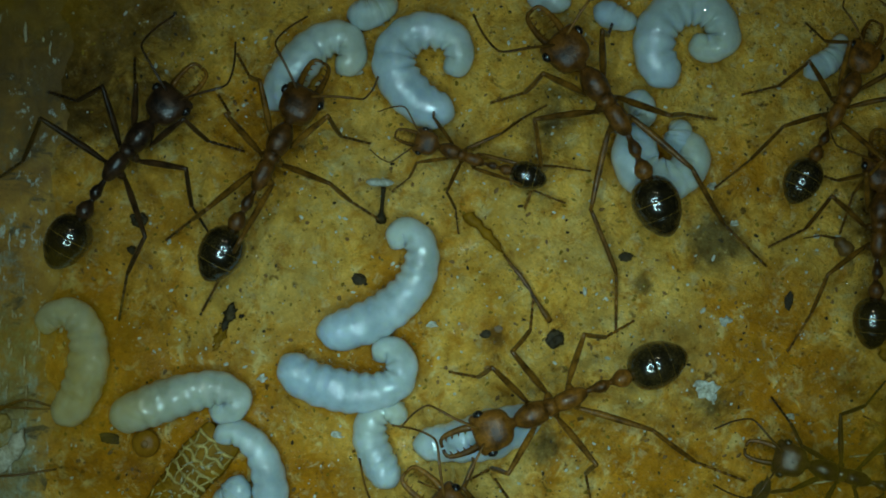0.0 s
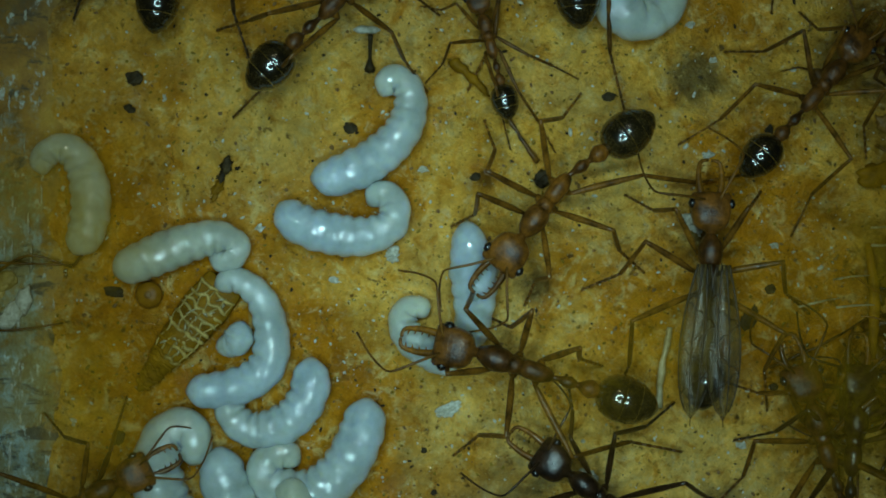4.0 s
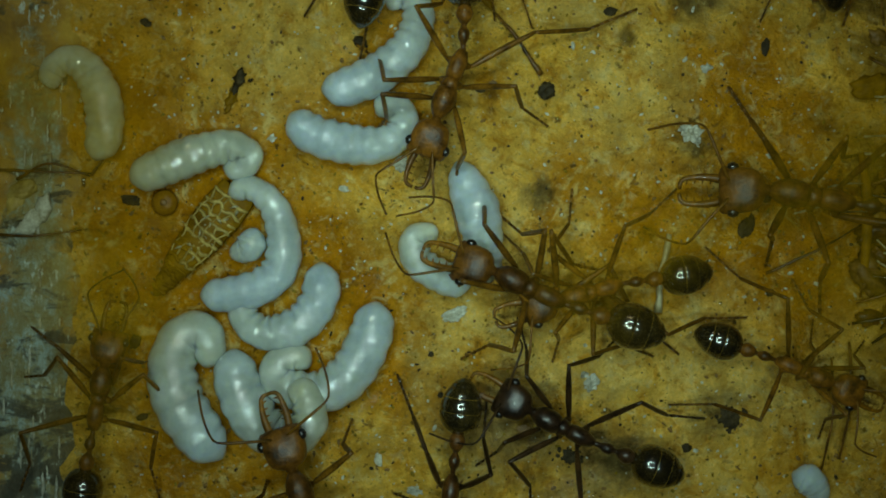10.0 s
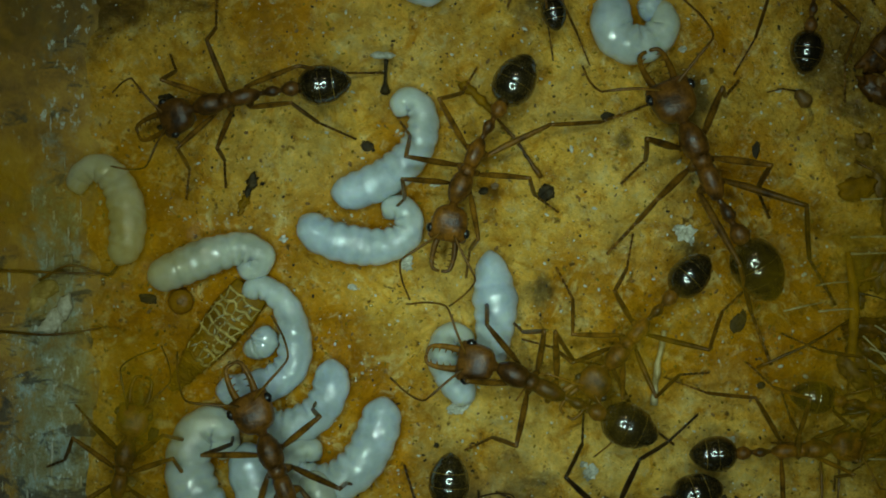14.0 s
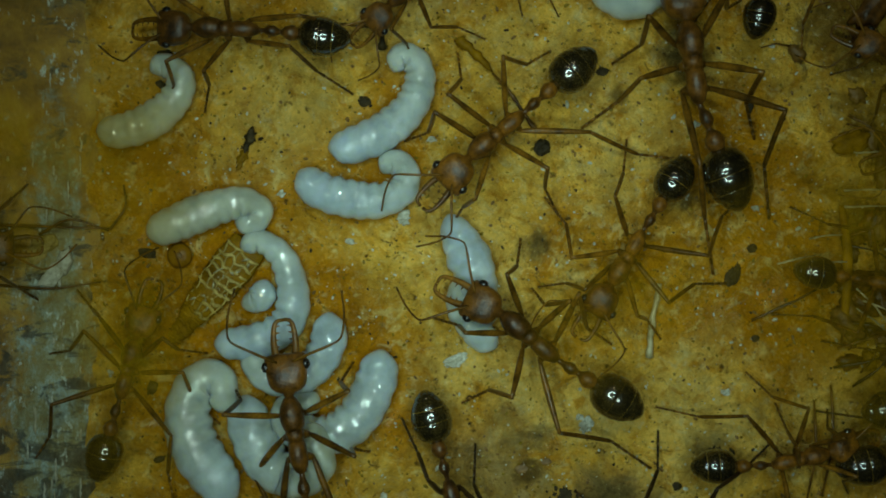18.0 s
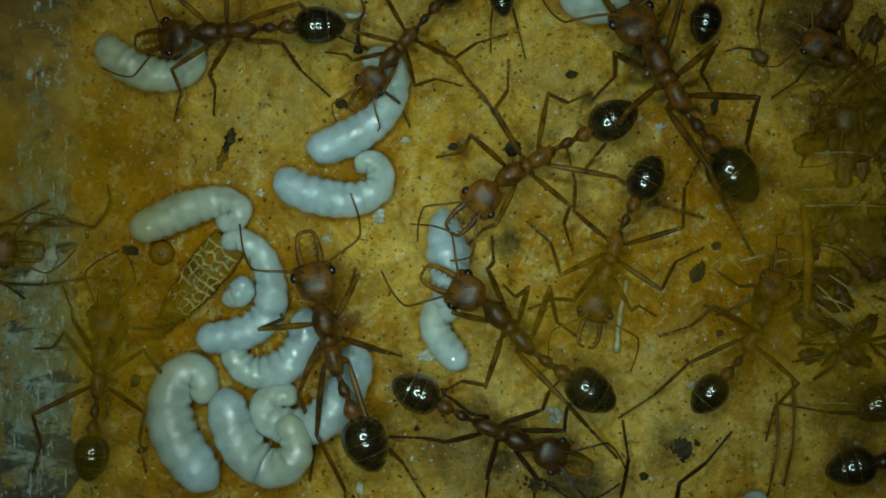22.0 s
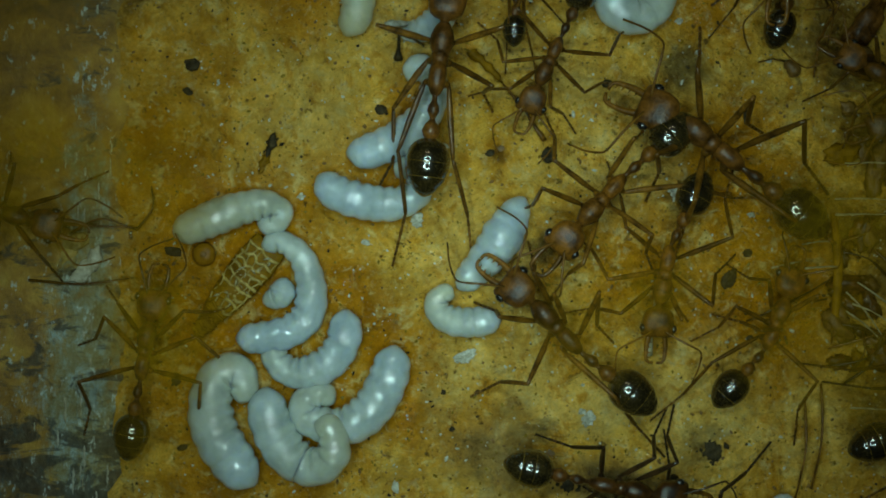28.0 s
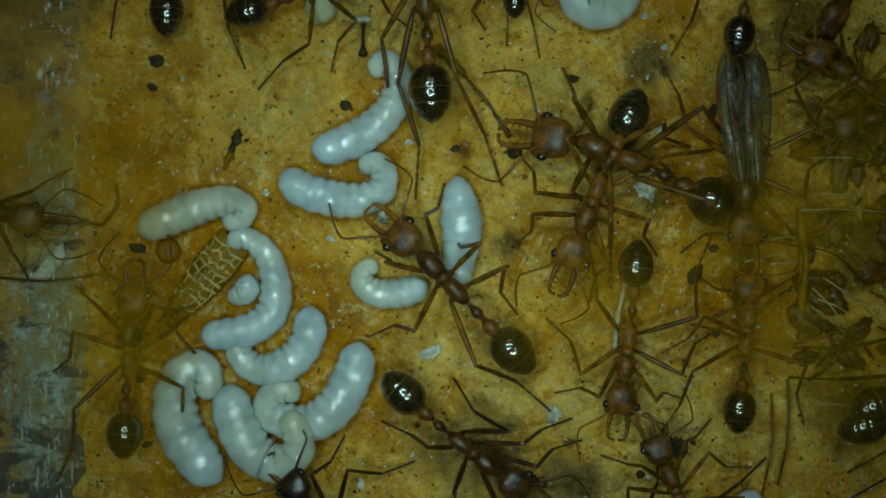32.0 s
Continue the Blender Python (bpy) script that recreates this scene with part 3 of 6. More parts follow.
# ---------------------------------------------------------------- larvae
def grub_mesh(root, pts, radius, seed, skin=GRUB, rise=0.0, name="body", capsule=True, lean=0.90):
    """A plump ringed larva from its blunt tail to its thin hooked head; rise: how far the head end lies over its neighbour, in mm."""
    count, sides = 132, 28
    path, length = spline([(x, y, 0) for x, y in pts], count)
    rings = max(5, min(12, round(length / (radius * 0.72))))
    step = length / (count - 1)
    mid, radii, folds, waves, inner = [], [], [], [], []
    for i, p in enumerate(path):
        t = i / (count - 1)
        run, left = i * step, (count - 1 - i) * step
        tail = math.sqrt(max(0.0, 1 - (1 - min(run / (radius * 0.95), 1)) ** 2))
        nose = math.sqrt(max(0.0, 1 - (1 - min(left / (radius * 0.62), 1)) ** 2))
        slim = lean + (1 - lean) * min(1, t / 0.25 if lean > 0.8 else t / 0.4) - 0.40 * max(0, (t - 0.42) / 0.58) ** 1.1
        q = rings * t ** 1.08 + 0.22 * noise.noise(Vector((t * 5, seed, 0)))
        lobe = 0.5 - 0.5 * math.cos(2 * math.pi * q)
        ring = math.floor(q)
        deep = 0.06 + 0.02 * noise.noise(Vector((ring * 2.3, seed, 4)))
        r = radius * max(tail * nose, 0.03) * slim * (1 - deep * (1 - lobe) ** 1.6) * (1 + 0.03 * noise.noise(Vector((ring * 1.7, seed, 9))))
        ahead, behind = path[min(i + 3, count - 1)] - p, p - path[max(i - 3, 0)]
        bend = ahead.cross(behind).z / max(ahead.length * behind.length, 1e-6) / (3 * step) * radius
        radii.append((r, r * 0.90))
        folds.append(lobe)
        waves.append(q)
        inner.append(max(-1, min(1, -bend * 1.6)))
        up = rise * max(0, min(1, (t - 0.52) / 0.25))
        mid.append(Vector((p.x, p.y, max(0.12, radius * 0.90 * slim * 0.97 - 0.14 - (1 - tail * nose) * radius * 0.22) + up)))
    bm = bmesh.new()
    loops = tube(bm, mid, radii, sides)
    for i, loop in enumerate(loops):
        for k, v in enumerate(loop):
            c = math.cos(2 * math.pi * k / sides)
            pinch = max(0.0, c * inner[i]) * (1 - folds[i]) * 0.10
            v.co = mid[i] * MM + (v.co - mid[i] * MM) * (1 - pinch)
            q = v.co * 620 + Vector((seed * 7, 0, 0))
            v.co += Vector((0.05 * noise.noise(q + Vector((9, 0, 0))), 0.05 * noise.noise(q + Vector((0, 5, 0))), 0.08 * noise.noise(q))) * MM
    body = part(name, bm, skin, root)
    ring_at = body.data.attributes.new("ring_at", "FLOAT", "POINT")
    for i, one in enumerate(ring_at.data):
        one.value = waves[min(i // sides, count - 1)]
    along = body.data.attributes.new("along", "FLOAT", "POINT")
    for i, one in enumerate(along.data):
        one.value = min(i // sides, count - 1) / (count - 1)
    if not capsule:
        return body
    # small pale-brown head capsule at the thin, curled end
    tip, back = mid[-2], mid[-8]
    d = (tip - back).normalized()
    bm = bmesh.new()
    hr = radius * 0.26
    tube(bm, [tip - d * hr * 1.4 + d * hr * 1.9 * k / 6 for k in range(7)], [hr * (0.25 + math.sin(math.pi * (k + 0.4) / 6.8)) * 0.8 for k in range(7)], 10)
    part("head", bm, GRUB_HEAD, root if name == "body" else body, "tiny pale brown head capsule")
    return body


LARVA_LABELS = ["plump cream larva curled at one end on the plaster", "glossy white larva hooked like a comma", "cream larva with yellowish haze in its colour on stained plaster", "long curved white larva among the brood",
                "small round cream larva tucked beside a larger one", "white larva bent in a U", "fat white larva lying beside the brood pile", "white larva folded double in the brood pile", "fat cream larva with a hooked end"]
for k, (pts, r) in enumerate(LARVAE):
    cx, cy = sum(p[0] for p in pts) / len(pts), sum(p[1] for p in pts) / len(pts)
    grub = new("larva")
    grub.matrix_world = pose(cx * MM, cy * MM, 0)
    grub_mesh(grub, [(x - cx, y - cy) for x, y in pts], r, k, GRUB_HAZED if k == 2 else GRUB, 1.5 if k == 7 else 0.0)
    tagged(grub, LARVA_LABELS[k] if k < len(LARVA_LABELS) else "pale larva lying on the plaster floor", "larva", "ant larvae")

grubs = {}
for key, pts, r, label in (
    ("dragged", [(-3.7, -0.4), (-1.9, -1.4), (0.3, -1.75), (2.6, -1.3), (4.0, 0.0), (3.5, 1.6), (2.3, 1.9)], 1.5, "larva with yellowish haze in its colour that an ant drags along"),
    ("handed_over", [(2.4, 0), (0.5, -0.6), (-1.2, -0.4), (-2.6, 0.6)], 1.3, "small white larva beside the moving ants"),
):
    grub = new("larva")
    grub_mesh(grub, pts, r, len(grubs) + 50, GRUB_HAZED if key == "dragged" else GRUB)
    grubs[key] = tagged(grub, label, "larva", "ant larvae")
# the held larva bends between its plump rear and its hooked front
grub = new("larva")
grub_mesh(grub, [(-0.5, 0), (1.6, 0.2), (4.0, 0.3), (6.4, 0.1), (8.8, -0.3)], 1.85, 60, capsule=False, lean=0.62)
grub_front = grub_mesh(grub, [(5.6, 1.2), (4.2, 0.4), (2.4, -0.2), (0.9, -0.1), (0.1, 0.7), (0.5, 1.6), (1.3, 1.7)], 1.35, 61, name="fore_body")
grubs["held"] = tagged(grub, "hooked cream larva held by the nursing ant", "larva", "ant larvae")


# ---------------------------------------------------------------- ants
NECK, HIP_END, BODY_Z = 3.6, -2.3, 4.3
HIPS = [(2.2, 0.75), (0.5, 0.8), (-1.3, 0.8)]
FEET = [(6.9, 6.4), (-1.8, 9.4), (-11.0, 7.2)]
UPPER, LOWER = (4.9, 5.2, 6.3), (7.8, 8.4, 10.4)
# feet seen planted elsewhere: slot -> place on the ant in mm, and how far the knee leans ahead
STANCE = {
    "major": {0: (2.0, 5.2, 0.3), 1: (-2.5, 8.3, 0.1), 2: (-15.2, 0.1, -2.5), 4: (-3.4, -3.9, 0.4), 5: (-11.7, -4.8, 0.9)},
    "nurse": {0: (6.6, 3.0, -0.1), 1: (1.4, 8.9, -0.3), 2: (-15.2, 1.4, 2.2), 4: (3.1, -3.4, -0.4), 5: (-6.6, -2.5, 0.7)},
    "climber": {0: (4.4, 3.3, -0.2), 1: (-11.0, 5.2, 2.5), 3: (5.1, -4.9, -0.2), 4: (-2.5, -5.1, 0.1), 2: (-18.3, 2.0, 2.5), 5: (-16.2, -5.7, -1.7)},
    "centre": {0: (9.3, 3.8, -0.3), 1: (0.4, 9.1, -0.2), 2: (-12.3, 13.0, -0.9), 3: (7.1, -5.1, -0.4), 5: (-8.6, -3.1, 0.7)},
    "lower": {1: (4.7, 7.9, 0.1), 2: (-6.7, 2.9, 0.7), 5: (-9.1, -5.1, -0.1), 4: (2.0, -6.9, -0.1)},
    "carrier": {1: (3.3, 7.3, 0.0), 2: (-9.9, 5.6, -0.3), 4: (0.1, -10.4, 0.1), 5: (-13.9, -0.0, -2.5)},
    "leaving": {2: (-15.0, 9.2, 2.5), 5: (-23.0, -4.5, 1.5), 4: (-5.5, -7.2, -0.3)},
    "small": {2: (-14.5, 0.9, -2.5), 5: (-16.2, -4.3, -1.3), 1: (-2.5, 9.7, 0.3), 4: (-7.6, -10.5, -0.3)},
    "curled": {4: (0.7, 5.4, -0.1), 5: (-9.8, -8.4, 0.6)},
}


def build_ant():
    root = new("ant")
    # thorax: humped front plate, narrow middle, sloping rear
    bm = bmesh.new()
    xs = [3.75, 3.5, 3.0, 2.5, 2.0, 1.5, 1.18, 1.08, 0.98, 0.6, 0.25, 0.16, 0.06, -0.4, -1.0, -1.5, -1.9, -2.3, -2.45]
    rs = [0.32, 0.55, 0.84, 0.99, 1.0, 0.92, 0.80, 0.68, 0.76, 0.74, 0.66, 0.56, 0.66, 0.74, 0.76, 0.72, 0.60, 0.42, 0.22]
    zs = [4.2, 4.28, 4.38, 4.42, 4.42, 4.38, 4.34, 4.3, 4.32, 4.3, 4.22, 4.18, 4.22, 4.28, 4.28, 4.22, 4.14, 4.1, 4.1]
    tube(bm, [(x, 0, z) for x, z in zip(xs, zs)], [(r, r * 1.04) for r in rs], 18)
    thorax = part("thorax", bm, RED, root)
    for side in (1, -1):
        for hx, hy in HIPS:
            bm = bmesh.new()
            tube(bm, [(hx + 0.1, side * 0.35, 3.85), (hx, side * hy * 0.8, 3.55), (hx - 0.05, side * (hy + 0.25), 3.5)], [0.42, 0.40, 0.22], 8)
            part("coxa", bm, LEG, thorax)
    # head, pivoting at the neck
    bm = bmesh.new()
    hx = [0.0, 0.35, 0.55, 0.85, 1.25, 1.8, 2.4, 2.9, 3.25, 3.45, 3.52]
    hr = [(0.30, 0.32), (0.45, 0.44), (1.00, 0.76), (1.34, 0.98), (1.50, 1.08), (1.60, 1.10), (1.66, 1.04), (1.70, 0.90), (1.68, 0.72), (1.50, 0.50), (0.8, 0.3)]
    tube(bm, [(x, 0, 0.1 - 0.05 * x) for x in hx], hr, 24, power=2.9)
    head = part("head", bm, RED, root)
    head.matrix_basis = pose(NECK * MM, 0, BODY_Z * MM)
    for side in (1, -1):
        bm = bmesh.new()
        tube(bm, [(2.15, side * 1.52, 0.26), (2.27, side * 1.54, 0.30), (2.56, side * 1.57, 0.33), (2.84, side * 1.55, 0.31), (2.98, side * 1.5, 0.26)], [0.10, 0.30, 0.39, 0.30, 0.10], 12)
        part("eye", bm, EYE, head, "glossy black compound eye")
        bm = bmesh.new()
        line, _ = spline([(0, 0, 0), (1.0, side * 0.14, -0.05), (2.0, side * 0.12, -0.1), (2.72, -side * 0.02, -0.12), (2.98, -side * 0.30, -0.12), (3.0, -side * 0.75, -0.1)], 14)
        tube(bm, line, [(0.33 - 0.015 * k, 0.22 - 0.008 * k) for k in range(14)], 8)
        for k in range(3, 12, 2):
            p = line[k]
            tube(bm, [p, p + Vector((0.10, -side * 0.52, 0))], [0.15, 0.02], 5)
        jaw = part("mandible", bm, JAW, head, "long toothed yellow-brown mandible")
        jaw.matrix_basis = pose(3.2 * MM, side * 0.74 * MM, -0.15 * MM, 0, 0, 0)
        bm = bmesh.new()
        line, _ = spline([(0, 0, 0), (1.2, side * 1.5, 0.7), (2.3, side * 2.9, 0.9), (3.0, side * 3.3, 0.5), (4.6, side * 3.0, -0.3), (6.4, side * 2.2, -1.2)], 22)
        tube(bm, line, [0.115 if k < 9 else 0.085 + 0.012 * (k % 2) for k in range(22)], 7)
        horn = part("antenna", bm, LEG, head)
        horn.matrix_basis = pose(2.8 * MM, side * 0.55 * MM, 0.75 * MM)
    # waist with two nodes, then the gaster
    bm = bmesh.new()
    tube(bm, [(0.15, 0, 0), (-0.3, 0, -0.05), (-0.65, 0, 0), (-1.05, 0, 0.25), (-1.45, 0, 0.3), (-1.8, 0, 0.1), (-2.05, 0, -0.02), (-2.3, 0, 0.05), (-2.65, 0, 0.22), (-3.1, 0, 0.25), (-3.5, 0, 0.1), (-3.75, 0, 0.0)],
         [0.22, 0.22, 0.26, 0.46, 0.52, 0.36, 0.22, 0.30, 0.60, 0.76, 0.64, 0.4], 14)
    waist = part("waist", bm, RED, root)
    waist.matrix_basis = pose(HIP_END * MM, 0, 4.1 * MM)
    bm = bmesh.new()
    prof = [(0, 0.42), (0.2, 0.95), (0.55, 1.45), (1.05, 1.78), (1.6, 1.95), (1.98, 1.99), (2.05, 1.95), (2.12, 1.98), (2.7, 1.93), (3.25, 1.77), (3.31, 1.72), (3.38, 1.74), (3.85, 1.46), (4.2, 1.18), (4.26, 1.12), (4.32, 1.12), (4.65, 0.78), (4.88, 0.42), (5.0, 0.1)]
    tube(bm, [(-3.65 - x, 0, -0.02 * x) for x, _ in prof], [(r * 0.95, r * 0.90) for _, r in prof], 22)
    part("gaster", bm, BLACK, waist, "glossy black-brown gaster")
    for x, r in ((2.05, 1.968), (3.31, 1.738)):
        bm = bmesh.new()
        tube(bm, [(-3.65 - x + d, 0, -0.02 * x) for d in (-0.05, -0.02, 0.02, 0.05)], [(q * 0.95, q * 0.90) for q in (r - 0.03, r + 0.012, r + 0.012, r - 0.03)], 22)
        part("segment_band", bm, BAND, waist, "thin golden-brown rim of a segment")
    # legs: upper leg keyed on the ant, lower leg with its foot keyed on the upper leg
    for side in (1, -1):
        for k in range(3):
            a, b = UPPER[k], LOWER[k]
            bm = bmesh.new()
            tube(bm, [(-0.1, 0, 0), (0.1 * a, 0, 0), (0.3 * a, 0, 0.05), (0.62 * a, 0, 0.04), (0.9 * a, 0, 0), (a + 0.08, 0, 0)], [0.15, 0.22, 0.285, 0.27, 0.20, 0.16], 8)
            upper = part("upper_leg", bm, LEG, root)
            bm = bmesh.new()
            tube(bm, [(0, 0, 0), (0.06 * b, 0, -0.14), (0.29 * b, 0, -0.60), (0.51 * b, 0, -0.98), (0.55 * b, 0, -1.02)], [0.15, 0.19, 0.21, 0.19, 0.13], 8)
            for q in range(5):
                f0, f1 = 0.545 + 0.091 * q, 0.545 + 0.091 * (q + 1) - 0.006
                z0, z1 = -1.0 * (1 - f0) / 0.455, -1.0 * (1 - f1) / 0.455
                tube(bm, [(f0 * b, 0, z0), (f1 * b, 0, z1)], [0.11, 0.155 - 0.009 * q], 6)
            tube(bm, [(0.99 * b, 0, -0.02), (b + 0.12, 0.14, -0.05)], [0.06, 0.02], 5)
            lower = part("lower_leg", bm, LEG, upper)
            lower.matrix_basis = pose(a * MM, 0, 0)
            upper["slot"] = k if side > 0 else k + 3
    return root


def kind_of(ob):
    return ob.name.split(".")[0]


def aim(origin, toward, up):
    x = (toward - origin).normalized()
    y = up.cross(x).normalized()
    z = x.cross(y)
    return Matrix.Translation(origin) @ Matrix((x, y, z)).transposed().to_4x4()


def leg_pose(hip, foot, k, bend):
    """The upper leg's pose in the ant's space and the lower one's in the upper's, knee above the line from hip to foot (mm)."""
    reach = foot - hip
    d = max(abs(UPPER[k] - LOWER[k]) + 0.6, min(reach.length, UPPER[k] + LOWER[k] - 0.25))
    foot = hip + reach.normalized() * d
    along = (UPPER[k] ** 2 - LOWER[k] ** 2 + d * d) / (2 * d)
    rise = math.sqrt(max(UPPER[k] ** 2 - along ** 2, 0.01))
    u = reach.normalized()
    side = Vector((0, 0, 1)).cross(u).normalized()
    v = u.cross(side).normalized()
    ahead = Vector((1, 0, 0))
    ahead = ahead - u * ahead.dot(u)
    v = (v * 0.72 + ahead * bend).normalized()
    knee = hip + u * along + v * rise
    a, b = aim(hip, knee, v), aim(knee, foot, v)
    b = a.inverted() @ b
    a.translation *= MM
    b.translation = Vector((UPPER[k] * MM, 0, 0))
    return a, b


def at(t, x, y, turn, head, waist):
    return t, x, y, turn, head, waist


def crawl(ant, rows):
    """Key an ant along rows of at(): its place in mm, its heading, and the turn of head and waist on it; feet stay planted until a step is due."""
    size, lift, rnd = ant.scale[0], ant["lift"], random.Random(ant["seed"])
    full = [rows[0]]
    for a, b in zip(rows, rows[1:]):
        gone = math.hypot(b[1] - a[1], b[2] - a[2]) + abs(b[3] - a[3]) * 0.06
        steps = min(8, max(1, math.ceil(gone / 4.0)), max(1, int((b[0] - a[0]) / 0.2)))
        for k in range(1, steps + 1):
            f = k / steps
            full.append(tuple(p + (q - p) * f for p, q in zip(a, b)))
    poses = [(r[0], pose(r[1] * MM, r[2] * MM, lift * MM, 0, 0, r[3])) for r in full]
    walk(ant, poses)
    for ob in ant.children:
        if kind_of(ob) == "head":
            walk(ob, [(r[0], pose(NECK * MM, 0, BODY_Z * MM, 0, 8 + ant["nod"], r[4])) for r in full])
            for horn in ob.children:
                if kind_of(horn) == "antenna":
                    still = horn.matrix_basis.copy()
                    beat = [0.0] + [1.0 + 1.5 * i + rnd.uniform(-0.4, 0.4) for i in range(20)] + [32.0]
                    walk(horn, [(t, still @ pose(0, 0, 0, 0, rnd.uniform(-6, 6), rnd.uniform(-16, 16))) for t in beat])
        elif kind_of(ob) == "waist":
            walk(ob, [(r[0], pose(HIP_END * MM, 0, 4.1 * MM, 0, ant["droop"], r[5])) for r in full])
        elif kind_of(ob) == "upper_leg":
            slot = ob["slot"]
            k, side = slot % 3, 1 if slot < 3 else -1
            hip = Vector((HIPS[k][0], side * (HIPS[k][1] + 0.2), 3.5))
            rest = Vector((FEET[k][0] + rnd.uniform(-1.5, 1.5), side * (FEET[k][1] + rnd.uniform(-1.2, 1.2)), -lift / size + 0.1))
            bend = (0.45, 0.75, 0.8)[k] * rnd.uniform(0.5, 1.2)
            if slot in STANCE.get(ant["who"], {}):
                fx, fy, bend = STANCE[ant["who"]][slot]
                rest.x, rest.y = fx, fy
            ups, downs, planted = [], [], None
            for t, m in poses:
                m = m @ Matrix.Diagonal((size, size, size, 1))
                ideal = m @ (rest * MM)
                slack = (ideal - planted).length / size / MM if planted is not None else 99
                if slack > 2.6:
                    planted = ideal
                foot = (m.inverted() @ planted) / MM
                a, b = leg_pose(hip, foot, k, bend)
                ups.append((t, a))
                downs.append((t, b))
            walk(ob, ups)
            walk(ob.children[0], downs)


ANT_KINDS = {
    "centre": (13.9, "red-brown worker ant with long mandibles and black gaster"),
    "nurse": (14.6, "red-brown worker ant gripping a pale larva"),
    "major": (16.7, "large red-brown worker ant with a glossy black gaster"),
    "climber": (15.3, "large red-brown ant climbing over the brood pile"),
    "amber": (12.7, "small amber-brown worker ant with a dark gaster"),
    "lower": (13.5, "dark red-brown ant with a shiny black gaster"),
    "dark": (13.4, "dark brown worker ant on grey stained plaster"),
    "curled": (11.8, "worker ant with its black gaster curled aside"),
    "crossing": (11.0, "amber-brown worker ant crossing the plaster"),
    "carrier": (13.3, "red-brown worker ant dragging a yellowish larva"),
    "small": (8.6, "small worker ant with a pointed black gaster"),
    "leaving": (14.3, "large worker ant walking off beside curled larvae"),
    "shaded": (13.4, "worker ant with shade in its colour beside the plastic wall"),
    "upper": (11.1, "worker ant with a round black gaster"),
    "turning": (11.9, "worker ant with raised legs and a black gaster"),
    "corner": (11.5, "dark worker ant on grey plaster"),
    "winged": (13.7, "winged ant with long folded glassy wings"),
    "visitor": (11.3, "red-brown worker ant bending over a larva"),
    "edge": (11.1, "worker ant with its glossy gaster turned back"),
    "heap": (11.5, "reddish worker ant in a crowded heap"),
    "heap_low": (11.0, "reddish worker ant beside loose wings"),
    "side": (13.4, "worker ant with a large glossy gaster"),
    "side_low": (13.4, "dark worker ant with a large black gaster"),
    "shadow": (12.6, "dim brown worker ant at the foot of the plastic wall"),
    "late": (12.2, "worker ant backing along the plaster"),
    "late_pair": (12.2, "worker ant with a shiny black gaster"),
    "rising": (12.6, "dark-headed worker ant below the brood pile"),
    "rising_low": (11.6, "brown worker ant on pale plaster"),
    "wall": (12.4, "worker ant against the scraped plastic wall"),
}
ON_BROOD = {"climber": 1.6, "winged": 0.8, "centre": 0.9, "nurse": 0.6, "carrier": 0.6, "wall": 1.0}
base_ant = build_ant()
ants = {}
for k, (key, (span, label)) in enumerate(ANT_KINDS.items()):
    ob = base_ant if k == 0 else copy_thing(base_ant, pose(0, 0, 0))
    rnd = random.Random(400 + k)
    ob.scale = (span / 15.9,) * 3
    ob["who"] = key
    ob["lift"], ob["seed"], ob["nod"], ob["droop"] = ON_BROOD.get(key, 0.0), k, rnd.uniform(-6, 6), rnd.uniform(-4, 3)
    ants[key] = tagged(ob, label, "ant", "ants in the chamber")
# shell colours per ant; the shaded and lower ones carry dim light
TINTED = {"lower": (DEEP_RED, DARK_DIM_LEG), "dark": (DARK_DIM_RED, DARK_DIM_LEG), "curled": (AMBER_RED, AMBER_LEG), "corner": (DARK_DIM_RED, DARK_DIM_LEG), "rising": (DARK_DIM_RED, DARK_DIM_LEG), "side_low": (DARK_DIM_RED, DARK_DIM_LEG),
          "shaded": (DARK_DIM_RED, DARK_DIM_LEG), "centre": (AMBER_RED, AMBER_LEG), "amber": (AMBER_RED, AMBER_LEG), "crossing": (AMBER_RED, AMBER_LEG), "upper": (AMBER_RED, AMBER_LEG)}
for key, (body_tint, leg_tint) in TINTED.items():
    for c in ants[key].children_recursive:
        if c.data.materials[0].name in ("red_shell", "leg_shell"):
            tint = body_tint if c.data.materials[0].name == "red_shell" else leg_tint
            c.material_slots[0].link = "OBJECT"
            c.material_slots[0].material = tint
for ob in ants.values():
    rnd = random.Random(ob["seed"] + 900)
    for h in (c for c in ob.children if kind_of(c) == "head"):
        for c in h.children:
            s = 1 if c.matrix_basis.translation.y > 0 else -1
            if kind_of(c) == "antenna":
                c.matrix_basis = c.matrix_basis @ pose(0, 0, 0, 0, rnd.uniform(-8, 12), rnd.uniform(-28, 28))
            elif kind_of(c) == "mandible":
                c.matrix_basis = c.matrix_basis @ pose(0, 0, 0, 0, 0, s * rnd.uniform(-3, 4))


